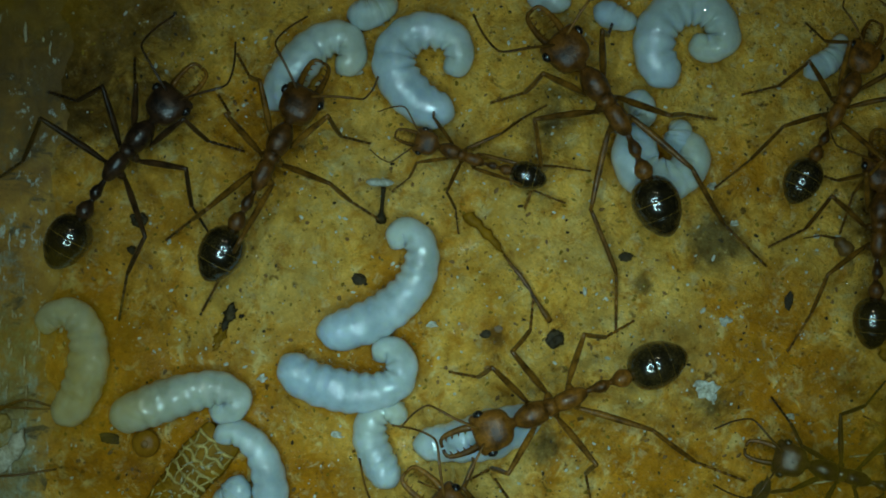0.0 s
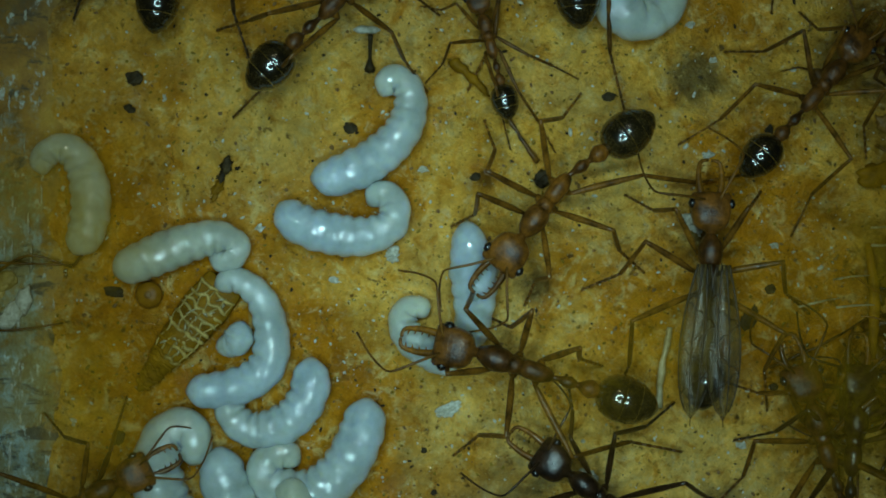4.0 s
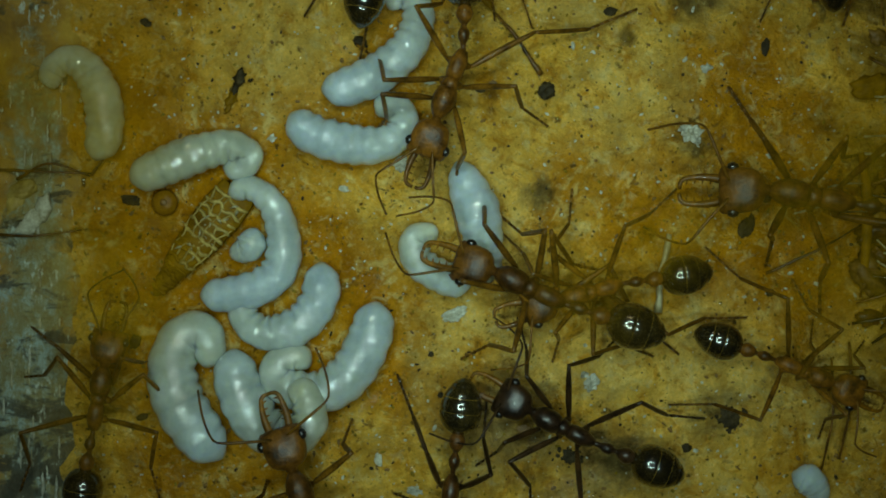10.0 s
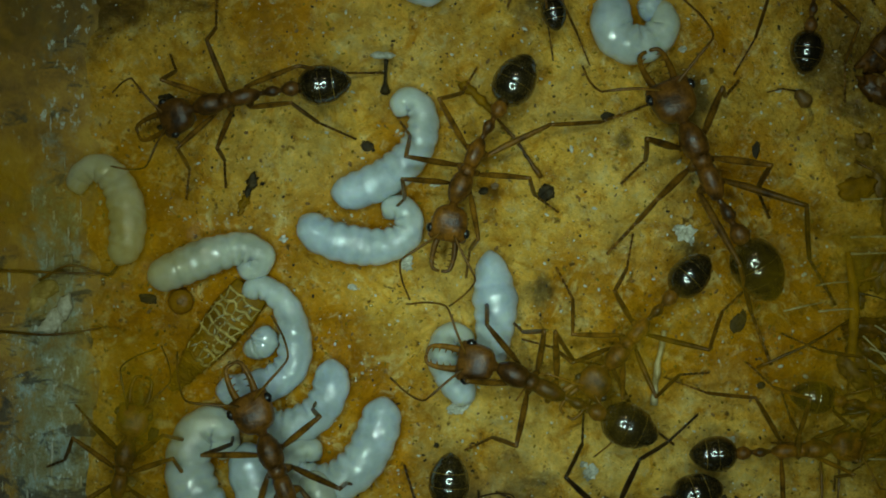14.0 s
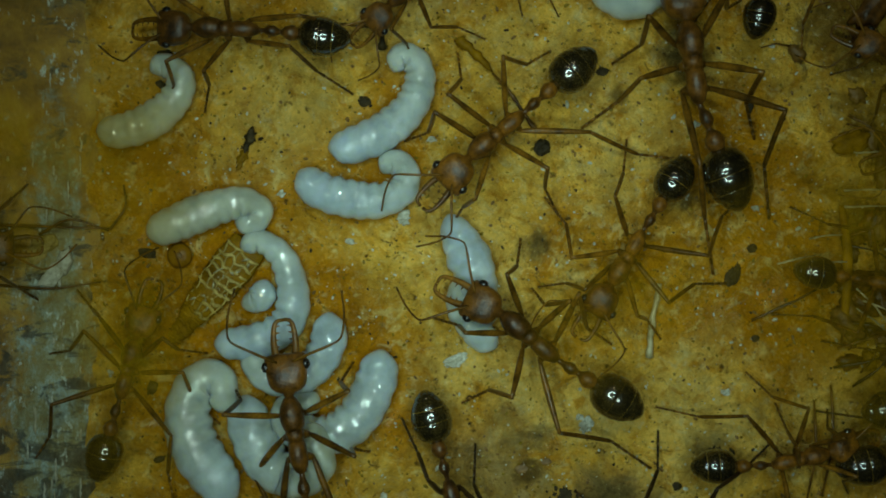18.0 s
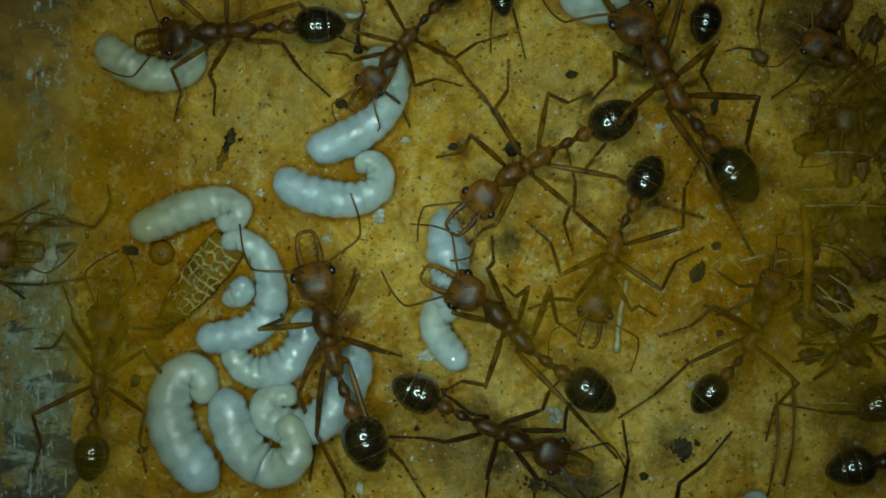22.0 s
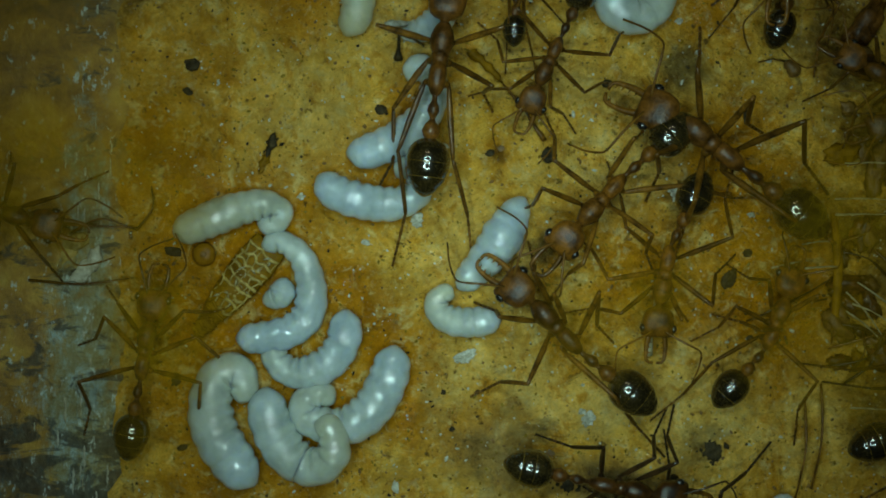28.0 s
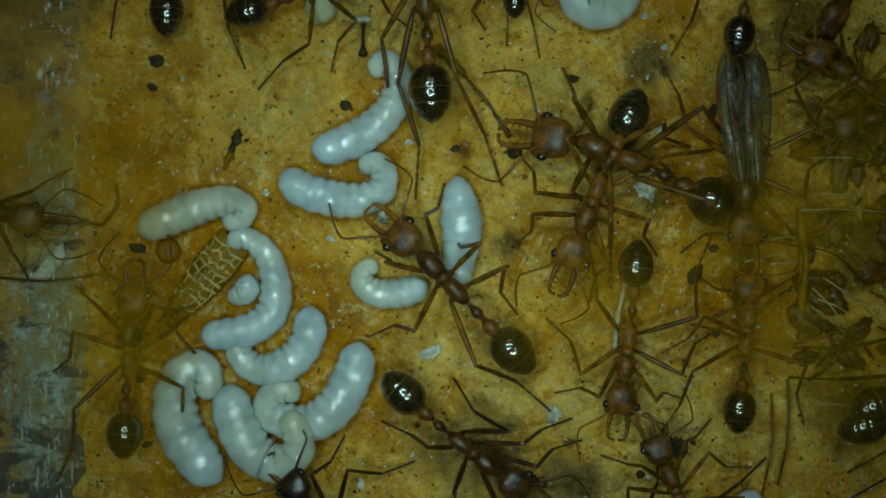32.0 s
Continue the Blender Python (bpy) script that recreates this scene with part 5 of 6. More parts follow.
def motions():
    crawl(ants["centre"], [
        at(0, 7.26, 5.28, -155, -1, -2), at(1, 6.95, 6.24, -163, 1, -2), at(2, 9.49, 7.26, -158, -7, 0), at(3, 9.06, 8.27, -132, -16, -6),
        at(3.5, 8.34, 7.61, -133, -7, -13), at(5.5, 4.67, 8.23, -104, 10, -26), at(6, 3.83, 8.42, -82, 11, -24), at(7, 1.96, 10.46, -50, 6, 2),
        at(8, 2.31, 10.69, -35, 6, -3), at(9, 0.05, 11.79, -86, -6, 0), at(10, 0.09, 9.81, -111, 2, 19), at(11, 0.2, 8.57, -117, 6, -2),
        at(12, -0.11, 8.06, -113, 4, -4), at(13, 0.78, 10.36, -139, -3, 4), at(14, 1.12, 11.36, -114, 13, -6), at(14.5, 0.9, 10.66, -106, 13, -6),
        at(16.5, 2.28, 9.24, -93, 5, -6), at(17, 3.08, 10.32, -105, 5, -6), at(18, 3.83, 10.32, -141, 7, 2), at(19, 2.49, 10.42, -166, 2, 5),
        at(20, 2.1, 10.04, -169, -4, 6), at(21, 7.42, 9.33, -164, 15, -2), at(22, 8.54, 7.86, -150, 16, -3), at(23, 9.47, 7.54, -163, -2, 8),
        at(24, 8.37, 6.23, -154, 2, 4), at(25, 9.95, 6.41, -146, 4, 6), at(25.5, 9.72, 5.49, -145, 4, 6), at(27.5, 11.34, 5.11, -138, 2, -5),
        at(28, 11.61, 5.86, -133, 2, -5), at(29, 11.94, 6.04, -130, -1, 2), at(30, 13.37, 5.74, -128, -1, 4), at(31, 13.78, 5.54, -124, 1, -4),
        at(32, 13.51, 5.36, -111, 1, -3)])
    crawl(ants["nurse"], [
        at(0, 4.4, -5, 152, -10, 9), at(1, 1.47, -4.16, 155, -10, 9), at(2, 1.78, -4.27, 153, 10, 7), at(3, 5.16, -4.18, 157, 14, 9),
        at(3.5, 5.55, -3.87, 162, 11, 4), at(5.5, 5.59, -6.07, 158, 0, -1), at(6, 6.02, -5.96, 157, -1, 3), at(7, 5.58, -5.09, 158, 19, 2),
        at(8, 5.93, -5.11, 161, -1, 6), at(9, 5.72, -5.82, 158, -2, 10), at(10, 6.31, -5.85, 155, 8, 7), at(11, 5.81, -6.24, 158, -2, 9),
        at(12, 6.22, -5.75, 156, 15, 4), at(13, 5.87, -5.6, 157, -1, 6), at(14, 6.29, -5.55, 155, 15, 1), at(14.5, 6.41, -6.04, 155, 15, 1),
        at(16.5, 6.47, -6.21, 138, 17, 11), at(17, 5.8, -5.94, 139, 17, 11), at(18, 6.42, -5.97, 140, 14, 7), at(19, 6.76, -5.94, 134, 26, 12),
        at(20, 7.05, -6.13, 138, 11, 5), at(21, 6.75, -6.05, 136, 14, 12), at(22, 7.15, -5.72, 133, 20, 13), at(23, 7.45, -5.35, 130, 24, 15),
        at(24, 6.9, -4.94, 134, 26, 12), at(25, 7.31, -5.35, 148, 17, 2), at(25.5, 7.28, -4.89, 143, 17, 2), at(27.5, 7.78, -5.87, 138, 6, 8),
        at(28, 8.06, -5.39, 134, 6, 8), at(29, 8.25, -4.8, 114, 11, 17), at(30, 6.02, -5.12, 140, 15, 9), at(31, 6.84, -4.67, 130, -2, 7),
        at(32, 1.75, -1.73, 134, 5, 0)])
    crawl(ants["major"], [
        at(0, 47.73, 13.38, 163, 0, 0), at(3.5, 45.72, 0.77, 161, 0, 0), at(5.5, 32.95, 3.24, 157, 0, 0), at(6, 31.32, 3.63, 158, 0, 0),
        at(7, 29.01, 5.67, 156, 0, 0), at(8, 30.59, 1.94, 166, 0, 0), at(9, 31.55, 1.78, 164, 9, 0), at(10, 27.02, 1.03, 171, 9, 0),
        at(11, 20.98, 2.38, 152, -1, -1), at(12, 20.38, 6.28, 129, -2, -3), at(13, 19.12, 10.3, 113, -2, 5), at(14, 19.07, 10.96, 115, -2, 5),
        at(14.5, 19.17, 11.59, 114, -2, 5), at(16.5, 19.71, 12.19, 104, -1, 3), at(17, 19.49, 13.28, 108, -1, 3), at(18, 18.66, 14.89, 99, -3, 13),
        at(19, 18.79, 15.89, 110, 0, 0), at(20, 18.57, 16.45, 111, 0, 0), at(21, 19.7, 14.21, 119, -1, 4), at(22, 19.64, 13.94, 120, -2, 8),
        at(23, 19.45, 12.81, 128, 15, 2), at(24, 19.36, 11.6, 131, 10, 0), at(25, 20.04, 11.61, 128, 12, 4), at(25.5, 19.74, 9.92, 136, 12, 4),
        at(27.5, 20.09, 9.12, 149, 13, 0), at(28, 20.63, 9.66, 143, 13, 0), at(29, 18.89, 7.95, 156, 0, -1), at(30, 17.36, 7.19, 160, 15, -2),
        at(31, 15.7, 6.9, 162, 9, 0), at(32, 15.68, 8.55, 160, 12, -7)])
    crawl(ants["climber"], [
        at(0, -7.15, -20.07, 110, 0, 0), at(7, -10.28, -32.32, 101, 0, 0), at(8, -10.33, -28.43, 90, 0, 0), at(9, -9.97, -25.85, 93, 0, 0),
        at(10, -10.06, -22.15, 112, -3, 0), at(11, -12.39, -19.21, 111, 1, 0), at(12, -11.98, -15.97, 109, 1, 0), at(13, -12.14, -14.23, 117, -2, 0),
        at(14, -13.23, -12.43, 111, 5, 0), at(14.5, -13.56, -11.65, 112, 5, 0), at(16.5, -13.99, -10.93, 123, -5, 0),
        at(17, -14.2, -10.95, 123, -5, 0), at(18, -11.87, -13.52, 99, -3, 0), at(19, -9.07, -11.08, 89, -2, 9), at(20, -8.68, -8.06, 94, -1, 1),
        at(21, -9.11, -6.63, 105, 0, 1), at(22, -7.36, -6.78, 104, -1, 8), at(23, -6.01, -4.12, 93, -5, 9), at(24, -6.24, -2.62, 83, -6, 11),
        at(25, -2.77, 0.26, 75, -13, 9), at(25.5, -1.81, 2.9, 48, -13, 9), at(27.5, -1.18, 13.81, 79, 0, 1), at(28, -2.13, 15.97, 83, 0, 1),
        at(29, -0.11, 18.49, 89, 0, 1), at(30, 0.77, 20.5, 89, 0, 0), at(31, -0.49, 19.29, 97, 0, 0), at(32, -0.35, 21.61, 94, 0, 0)])
    crawl(ants["amber"], [
        at(0, 38.65, 5.34, 156, 0, 0), at(3.5, 38.53, -7.94, 157, 0, 0), at(5.5, 33.99, -4.69, 162, 0, 0), at(6, 25.04, -2.73, 154, 8, -5),
        at(7, 20.48, -2.32, 140, 8, -5), at(8, 17.96, -2.39, 156, 4, -1), at(9, 14.2, -2.78, 179, 0, -3), at(10, 10.83, -5.78, 195, 2, -7),
        at(11, 6.66, -6.76, 206, -1, -3), at(12, 6.78, -6.23, 205, 0, 1), at(13, 9.29, -5.04, 209, -6, 0), at(14, 13.62, -2.05, 229, 1, -3),
        at(14.5, 13.74, -1.65, 215, 1, -3), at(16.5, 14.98, 0.03, 240, 1, -3), at(17, 15.04, 0.4, 240, 1, -3), at(18, 13.89, 0.95, 239, 0, -1),
        at(19, 14.6, 0.58, 242, 0, 1), at(20, 15.82, 0.8, 255, -1, 4), at(21, 15.63, 0.26, 258, -1, 3), at(22, 15.06, 0.6, 251, 6, -8),
        at(23, 15.23, 0.42, 254, 6, -12), at(24, 15.49, 0.35, 255, 8, -13), at(25, 16.84, 0.78, 257, -5, 8), at(25.5, 16.31, 0.72, 248, -5, 8),
        at(27.5, 16.39, -0.18, 260, 8, -14), at(28, 16.69, -0.14, 259, 8, -14), at(29, 17.1, -1.16, 257, 1, -4), at(30, 17.28, -1.92, 260, -5, 8),
        at(31, 17.66, -6.46, 261, -2, 4), at(32, 16.52, -6.79, 263, 1, 2)])
    crawl(ants["lower"], [
        at(0, 3.66, -49.71, -88, 0, 0), at(3.5, 3.66, -41.71, -88, 0, 0), at(5.5, 3.74, -18.75, -88, 0, 0), at(6, 1.7, -20.52, -97, 0, 0),
        at(7, 0.64, -19.87, -87, 0, 0), at(8, 0.59, -20.12, -88, 0, 0), at(9, -0.18, -19.86, -93, 0, 0), at(10, -0.1, -21.46, -97, 0, 0),
        at(11, -1.64, -22.64, -107, 0, 0), at(12, -0.12, -22.42, -96, 0, 0), at(13, -2.43, -21.59, -105, 0, 0), at(14, -0.88, -20.07, -93, 0, 0),
        at(14.5, -0.38, -20.59, -92, 0, 0), at(16.5, 0.03, -20.63, -89, 0, 0), at(17, 0.48, -20.63, -87, 0, 0), at(18, 0.14, -18.73, -75, 0, 0),
        at(19, -0.78, -16.38, -74, 0, 0), at(20, 1.25, -15.48, -68, 0, 0), at(21, 2.94, -15.55, -43, 4, -16), at(22, 5.72, -13.65, -23, 1, -4),
        at(23, 7.07, -13.17, -17, -9, 0), at(24, 8.64, -12.53, -20, -6, -3), at(25, 10.17, -15.83, -10, 3, -12), at(25.5, 11.83, -17.19, -4, 3, -12),
        at(27.5, 12.45, -18.01, -9, 1, -3), at(28, 12.52, -18.04, -10, 1, -3), at(29, 5.32, -15.49, -16, 0, 0), at(30, 4.87, -15.56, -42, 0, -2),
        at(31, 5.09, -16.15, -39, 1, -3), at(32, 3.49, -15.32, -37, 2, -5)])
    crawl(ants["dark"], [
        at(0, 6.71, -40.4, 148, 0, 0), at(3.5, 12.97, -15.15, 144, 0, 0), at(5.5, 6.46, -10.16, 148, 0, 0), at(6, 5.24, -11.3, 154, 0, 0),
        at(7, 7.34, -13.06, 118, 0, -1), at(8, 9.71, -19.74, 135, 0, 0), at(9, 11.16, -18.97, 184, 3, -10), at(10, 8.78, -16.16, 153, -1, 6),
        at(11, 6.25, -15.08, 158, 0, 0), at(12, 3.12, -12.9, 153, 3, 0), at(13, 11.11, -18.75, 191, 0, 0), at(14, 11.86, -16, 196, 0, 0),
        at(17, 17.49, -21.59, 195, 0, 0), at(32, 21.07, -23.96, 195, 0, 0)])
    crawl(ants["curled"], [
        at(0, 47.21, 11.81, -7, 0, 0), at(5.5, 39.65, -10.79, -3, 0, 0), at(6, 36.41, -11.84, -2, 0, 0), at(7, 15.56, -10.35, -42, 1, -10),
        at(8, 21.44, -12.66, -11, 2, -9), at(9, 26.04, -15.05, -16, 2, -9), at(10, 25.77, -11.6, -22, -1, 3), at(11, 25.73, -10.37, 3, 2, -6),
        at(12, 26.31, -11.58, 12, 1, -3), at(13, 25.89, -11.65, 12, 1, -2), at(14, 26.28, -10.72, 4, 0, -1), at(14.5, 27.36, -13.32, 2, 0, -1),
        at(16.5, 25.09, -15.19, -6, 4, -16), at(17, 25.91, -15.41, -9, 4, -16), at(18, 26.7, -15.33, 13, 2, -11), at(18.5, 24.09, -11.44, 17, 2, -11),
        at(19, 22.41, -10.91, 31, 0, 0), at(20, 24.59, -6.22, 72, 4, -14), at(21, 26.04, -6.92, 66, 6, -16), at(22, 26.56, -5.81, 66, 3, -16),
        at(23, 25.41, -5.24, 70, 4, -19), at(24, 25.75, -5.3, 66, 4, -17), at(25, 25.05, -5.3, 76, 4, -22), at(25.5, 24.95, -5.49, 76, 4, -22),
        at(27.5, 25.06, -5.29, 68, 4, -19), at(28, 25.63, -5.03, 69, 4, -19), at(29, 25.3, -5.22, 73, 3, -18), at(30, 25.82, -5.4, 81, 4, -19),
        at(31, 27.26, -6.79, 50, 0, 0), at(32, 26.23, -6.01, 86, 0, 0)])
    crawl(ants["crossing"], [
        at(0, 51.49, 3.46, 2, 0, 0), at(13, 43.43, -12.1, -9, 0, 0), at(14, 33.49, -7.44, -8, 0, 0), at(14.5, 25.73, -6.09, -4, -12, 10),
        at(16.5, 25.88, -4.13, -19, -2, 5), at(17, 24.95, -2.93, -7, -2, 5), at(18, 34.2, -1.64, -13, -2, 5), at(19, 42.83, -3.79, -10, 0, 0),
        at(32, 50.99, -5.12, -11, 0, 0)])
    crawl(ants["carrier"], [
        at(0, -13.34, 20.91, 65, 0, -1), at(1, -12.95, 20.03, 46, -24, 5), at(2, -10.34, 20.18, 32, -3, 10), at(3, -9.32, 20.22, 29, -5, 9),
        at(3.5, -7.45, 21.1, 36, 0, 0), at(5.5, -7.52, 23.61, 67, 0, 0), at(6, -8.29, 25.4, 74, 0, 0), at(7, -8.65, 24.49, 79, 0, 0),
        at(10, -5.37, 22.45, 81, 0, 0), at(11, -8.04, 22.69, 90, 0, 0), at(12, -8.64, 23.78, 93, 0, 0), at(13, -11.13, 21.94, 121, 0, 0),
        at(13.5, -14.94, 13.62, 199, 0, 0), at(14, -17.04, 16.36, 193, 8, -5), at(14.5, -17.64, 16.08, 197, 8, -5), at(16.5, -17.62, 16.3, 186, 0, 1),
        at(17, -17.24, 17.2, 192, 0, 1), at(18, -16.93, 18.24, 178, 1, -4), at(19, -15.66, 19.14, 171, 0, 0), at(20, -15.09, 19.23, 177, 0, -1),
        at(21, -16.08, 19.05, 173, -1, 4), at(22, -15.41, 18.43, 185, 0, -2), at(23, -17.19, 19.41, 177, 0, 1), at(24, -13.22, 19.08, 184, -1, 5),
        at(25, -10.43, 20.09, 209, 0, -2), at(25.5, -8.56, 21.74, 216, 0, -2), at(27.5, -7.98, 30.71, 225, 0, 0), at(32, -7.89, 32.06, 222, 0, 0)])
    crawl(ants["small"], [
        at(0, 0.34, 22.08, 162, 2, 4), at(1, 1.7, 19.52, 117, -1, 8), at(2, 3.01, 19.99, 109, 1, -3), at(3, 3.68, 18.93, 97, 0, -1),
        at(3.5, 3.45, 19.48, 94, 0, 0), at(5.5, 2.48, 17.7, 168, 3, -11), at(6, 3.09, 17.79, 168, 3, -11), at(7, 2.55, 20.53, 93, 0, 0),
        at(8, 1.83, 20.92, 100, 0, 0), at(10, 2.83, 22.5, 97, 0, 0), at(11, 1.17, 19.51, 87, 0, 0), at(12, 4.18, 22.89, 91, 0, 0),
        at(13, 7.91, 24.48, 98, 0, 0), at(14, 6.82, 27.7, 101, 0, 0), at(14.5, 6.77, 26.72, 105, 0, 0), at(16.5, 6.35, 26.12, 104, 0, 0),
        at(17, 6.19, 25.45, 106, 0, 0), at(18, 4.01, 27.65, 106, 0, 0), at(19, 1.95, 24.8, 105, 0, 0), at(20, 4.82, 25.09, 98, 0, 0),
        at(21, 4.6, 26.18, 93, 0, 0), at(22, 5.47, 25.68, 100, 0, 0), at(23, 6.92, 24.84, 92, 0, 0), at(24, 6.8, 26.65, 92, 0, 0),
        at(25, 2.57, 26.19, 85, 0, 0), at(25.5, 3.49, 26.96, 84, 0, 0), at(27.5, 3.54, 24.83, 84, 0, 0), at(28, 4.25, 24.03, 88, 0, 0),
        at(29, 6.3, 24.37, 89, 0, 0), at(30, 6.51, 24.69, 90, 0, 0), at(31, 5.98, 24.68, 89, 0, 0), at(32, 7.19, 26.01, 89, 0, 0)])
    crawl(ants["leaving"], [
        at(0, 10.15, 25.72, 127, 6, -12), at(1, 9.01, 28, 103, 0, 0), at(2, 8.11, 28.72, 100, 0, 0), at(3, 9.16, 29.67, 92, 0, 0),
        at(3.5, 8.9, 29.56, 93, 0, 0), at(10, 9.07, 36.5, 101, 0, 0), at(32, 11.81, 50.12, 104, 0, 0)])
    crawl(ants["shaded"], [
        at(0, -23.48, 21.02, 52, 0, 9), at(1, -22.47, 21.79, 67, 0, 0), at(2, -21.63, 24.27, 79, 0, 0), at(3, -19.52, 26.52, 79, 0, 0),
        at(3.5, -19.94, 27.45, 82, 0, 0), at(5.5, -18.58, 32.53, 85, 0, 0), at(10, -21.7, 36.45, 79, 0, 0), at(32, -26.03, 49.91, 90, 0, 0)])
    crawl(ants["upper"], [
        at(0, 26.27, 26.62, 66, 0, -1), at(1, 23.3, 27.66, 79, 0, 0), at(2, 20.99, 27.58, 77, 0, 0), at(3, 20.7, 27.55, 79, 0, 0),
        at(3.5, 20.65, 26.98, 78, 0, 0), at(5.5, 24.78, 39.83, 63, 0, 0), at(32, 32.39, 50.62, 64, 0, 0)])
    crawl(ants["turning"], [
        at(0, 29.24, 17.88, 90, 0, -1), at(1, 28.4, 19.1, 88, 0, -1), at(2, 29.51, 16.33, 84, 0, 0), at(3, 28.42, 17.37, 96, 1, -6),
        at(3.5, 26.78, 16.08, 70, 1, -5), at(5.5, 26.99, 14.86, 11, 0, -2), at(6, 26.53, 13.81, 12, 0, 0), at(7, 29.23, 13.28, 8, 0, 0),
        at(8, 33.64, 9.62, 11, 0, 0), at(9, 40.39, 9.86, 3, 0, 0), at(10, 45.88, 11.62, 0, 0, 0), at(32, 53.87, 21.81, 0, 0, 0)])
    crawl(ants["corner"], [
        at(0, 27.67, 0.88, 167, 0, 0), at(1, 25.93, -1.51, 154, 0, 0), at(2, 24.52, -4.15, 154, 0, 0), at(3, 32.7, -5.96, 163, 0, 0),
        at(3.5, 32.2, -7.2, 164, 0, 0), at(5.5, 39.63, -11.22, 160, 0, 0), at(32, 61.57, -30.97, 154, 0, 0)])
    crawl(ants["winged"], [
        at(0, 20.21, -15.59, 90, 0, 0), at(2, 20.21, -14.46, 89, 0, 0), at(2.5, 19.09, -7.33, 91, 0, 0), at(3, 18.92, -3.12, 87, 0, 0),
        at(3.5, 19.74, -0.29, 89, 0, 0), at(5.5, 14.91, 9.15, 85, 0, -1), at(6, 15.07, 11.68, 78, 0, 1), at(7, 20.3, 14.29, 42, 1, -1),
        at(8, 21.99, 14.79, 55, 2, -5), at(9, 25.41, 17.87, 49, 0, 0), at(9.7, 28.27, 23.8, 62, 0, 0), at(12, 31.51, 36.62, 90, 0, 0),
        at(16, 36.96, 43.94, 0, 0, 0), at(20, 36.9, 37.91, -90, 0, 0), at(25.5, 28.07, 38.93, -90, 0, 0), at(27.5, 27.25, 32.99, -94, 0, 0),
        at(29, 23.78, 18.98, -97, 0, 0), at(29.6, 21.32, 15.35, -94, 0, 0), at(30, 21.41, 13.58, -93, 0, 0), at(31, 21.73, 12.22, -92, 0, 0),
        at(32, 25.64, 7.61, -87, 0, 0)])
    crawl(ants["visitor"], [
        at(0, -4.6, 59.56, -114, 0, 0), at(14.5, -3.89, 45.12, -121, 0, 0), at(16.5, -5.01, 32.37, -145, 0, 0), at(18, -2.97, 22.14, -135, 0, 0),
        at(19, -6.36, 22.93, -143, 0, 0), at(20, -5.31, 22.7, -138, 11, 0), at(21, -1.84, 19.51, -145, 11, 0), at(22, -1.74, 17.63, -132, 7, 0),
        at(23, -1.53, 16.22, -134, 7, -4), at(24, 2.99, 21.06, -148, 0, 0), at(25, 5.14, 19.54, -103, 7, 0), at(25.5, 5.03, 18.89, -90, 7, 0),
        at(27.5, 7.14, 18.83, -95, 5, 0), at(28, 7.18, 17.3, -115, 5, 0), at(29, 9.51, 17.42, -98, 3, 0), at(30, 9.99, 20.14, -101, 0, 0),
        at(31, 10.67, 23.51, -100, 0, 0), at(32, 11.07, 27.98, -100, 0, 0)])
    crawl(ants["edge"], [
        at(0, 31.55, 50.9, 89, 0, 0), at(8, 30.51, 26.05, 90, 0, 0), at(10, 28.49, 22.59, 90, 0, 0), at(12, 26.51, 24.76, 90, 0, 0),
        at(13, 27.29, 24.57, 93, 0, 0), at(14, 28.06, 26.02, 83, 0, 0), at(14.5, 27.73, 26.09, 86, 0, 0), at(16.5, 28.37, 26.04, 81, 0, 0),
        at(17, 27.51, 25.34, 86, 0, 0), at(18, 25.43, 25.05, 77, 0, 0), at(19, 23.77, 24.45, 81, 0, 0), at(20, 23.35, 25.03, 83, 0, 0),
        at(21, 24.07, 25.16, 81, 0, 0), at(22, 23.78, 25.05, 80, 0, 0), at(23, 24.48, 24.52, 64, 0, 0), at(24, 23.82, 25.56, 75, 0, 0),
        at(25, 26.71, 21.86, 35, 0, 0), at(25.5, 26.39, 19.61, 28, 0, 0), at(27.5, 26.97, 22.63, 65, 0, 0), at(28, 27.78, 25.38, 72, 0, 0),
        at(29, 28.09, 26.52, 74, 0, 0), at(30, 28.13, 26.1, 74, 0, 0), at(31, 27.63, 25.5, 75, 0, 0), at(32, 26.51, 24.54, 81, 0, 0)])
    crawl(ants["heap"], [
        at(0, 49.06, 38.11, 168, 0, 0), at(13, 42.64, 18.59, 148, 0, 0), at(17, 36.74, 16.37, 147, 0, 0), at(18, 36.24, 15.29, 153, 0, 0),
        at(19, 35.06, 14.56, 146, 0, 0), at(20, 35.6, 15.46, 145, 0, 0), at(21, 35.58, 15.39, 145, 0, 0), at(22, 34.96, 15.34, 146, 0, 0),
        at(23, 32.62, 15.24, 142, 0, 0), at(24, 34.97, 15.41, 148, 0, 0), at(25, 34.93, 15.19, 149, 0, 0), at(25.5, 35.38, 15.32, 150, 0, 0),
        at(27.5, 35.66, 15.21, 148, 0, 0), at(28, 35.31, 15.33, 148, 0, 0), at(29, 35.21, 15.26, 148, 0, 0), at(30, 34.98, 15.08, 148, 0, 0),
        at(31, 35.45, 14.67, 147, 0, 0), at(32, 35.33, 14.99, 146, 0, 0)])
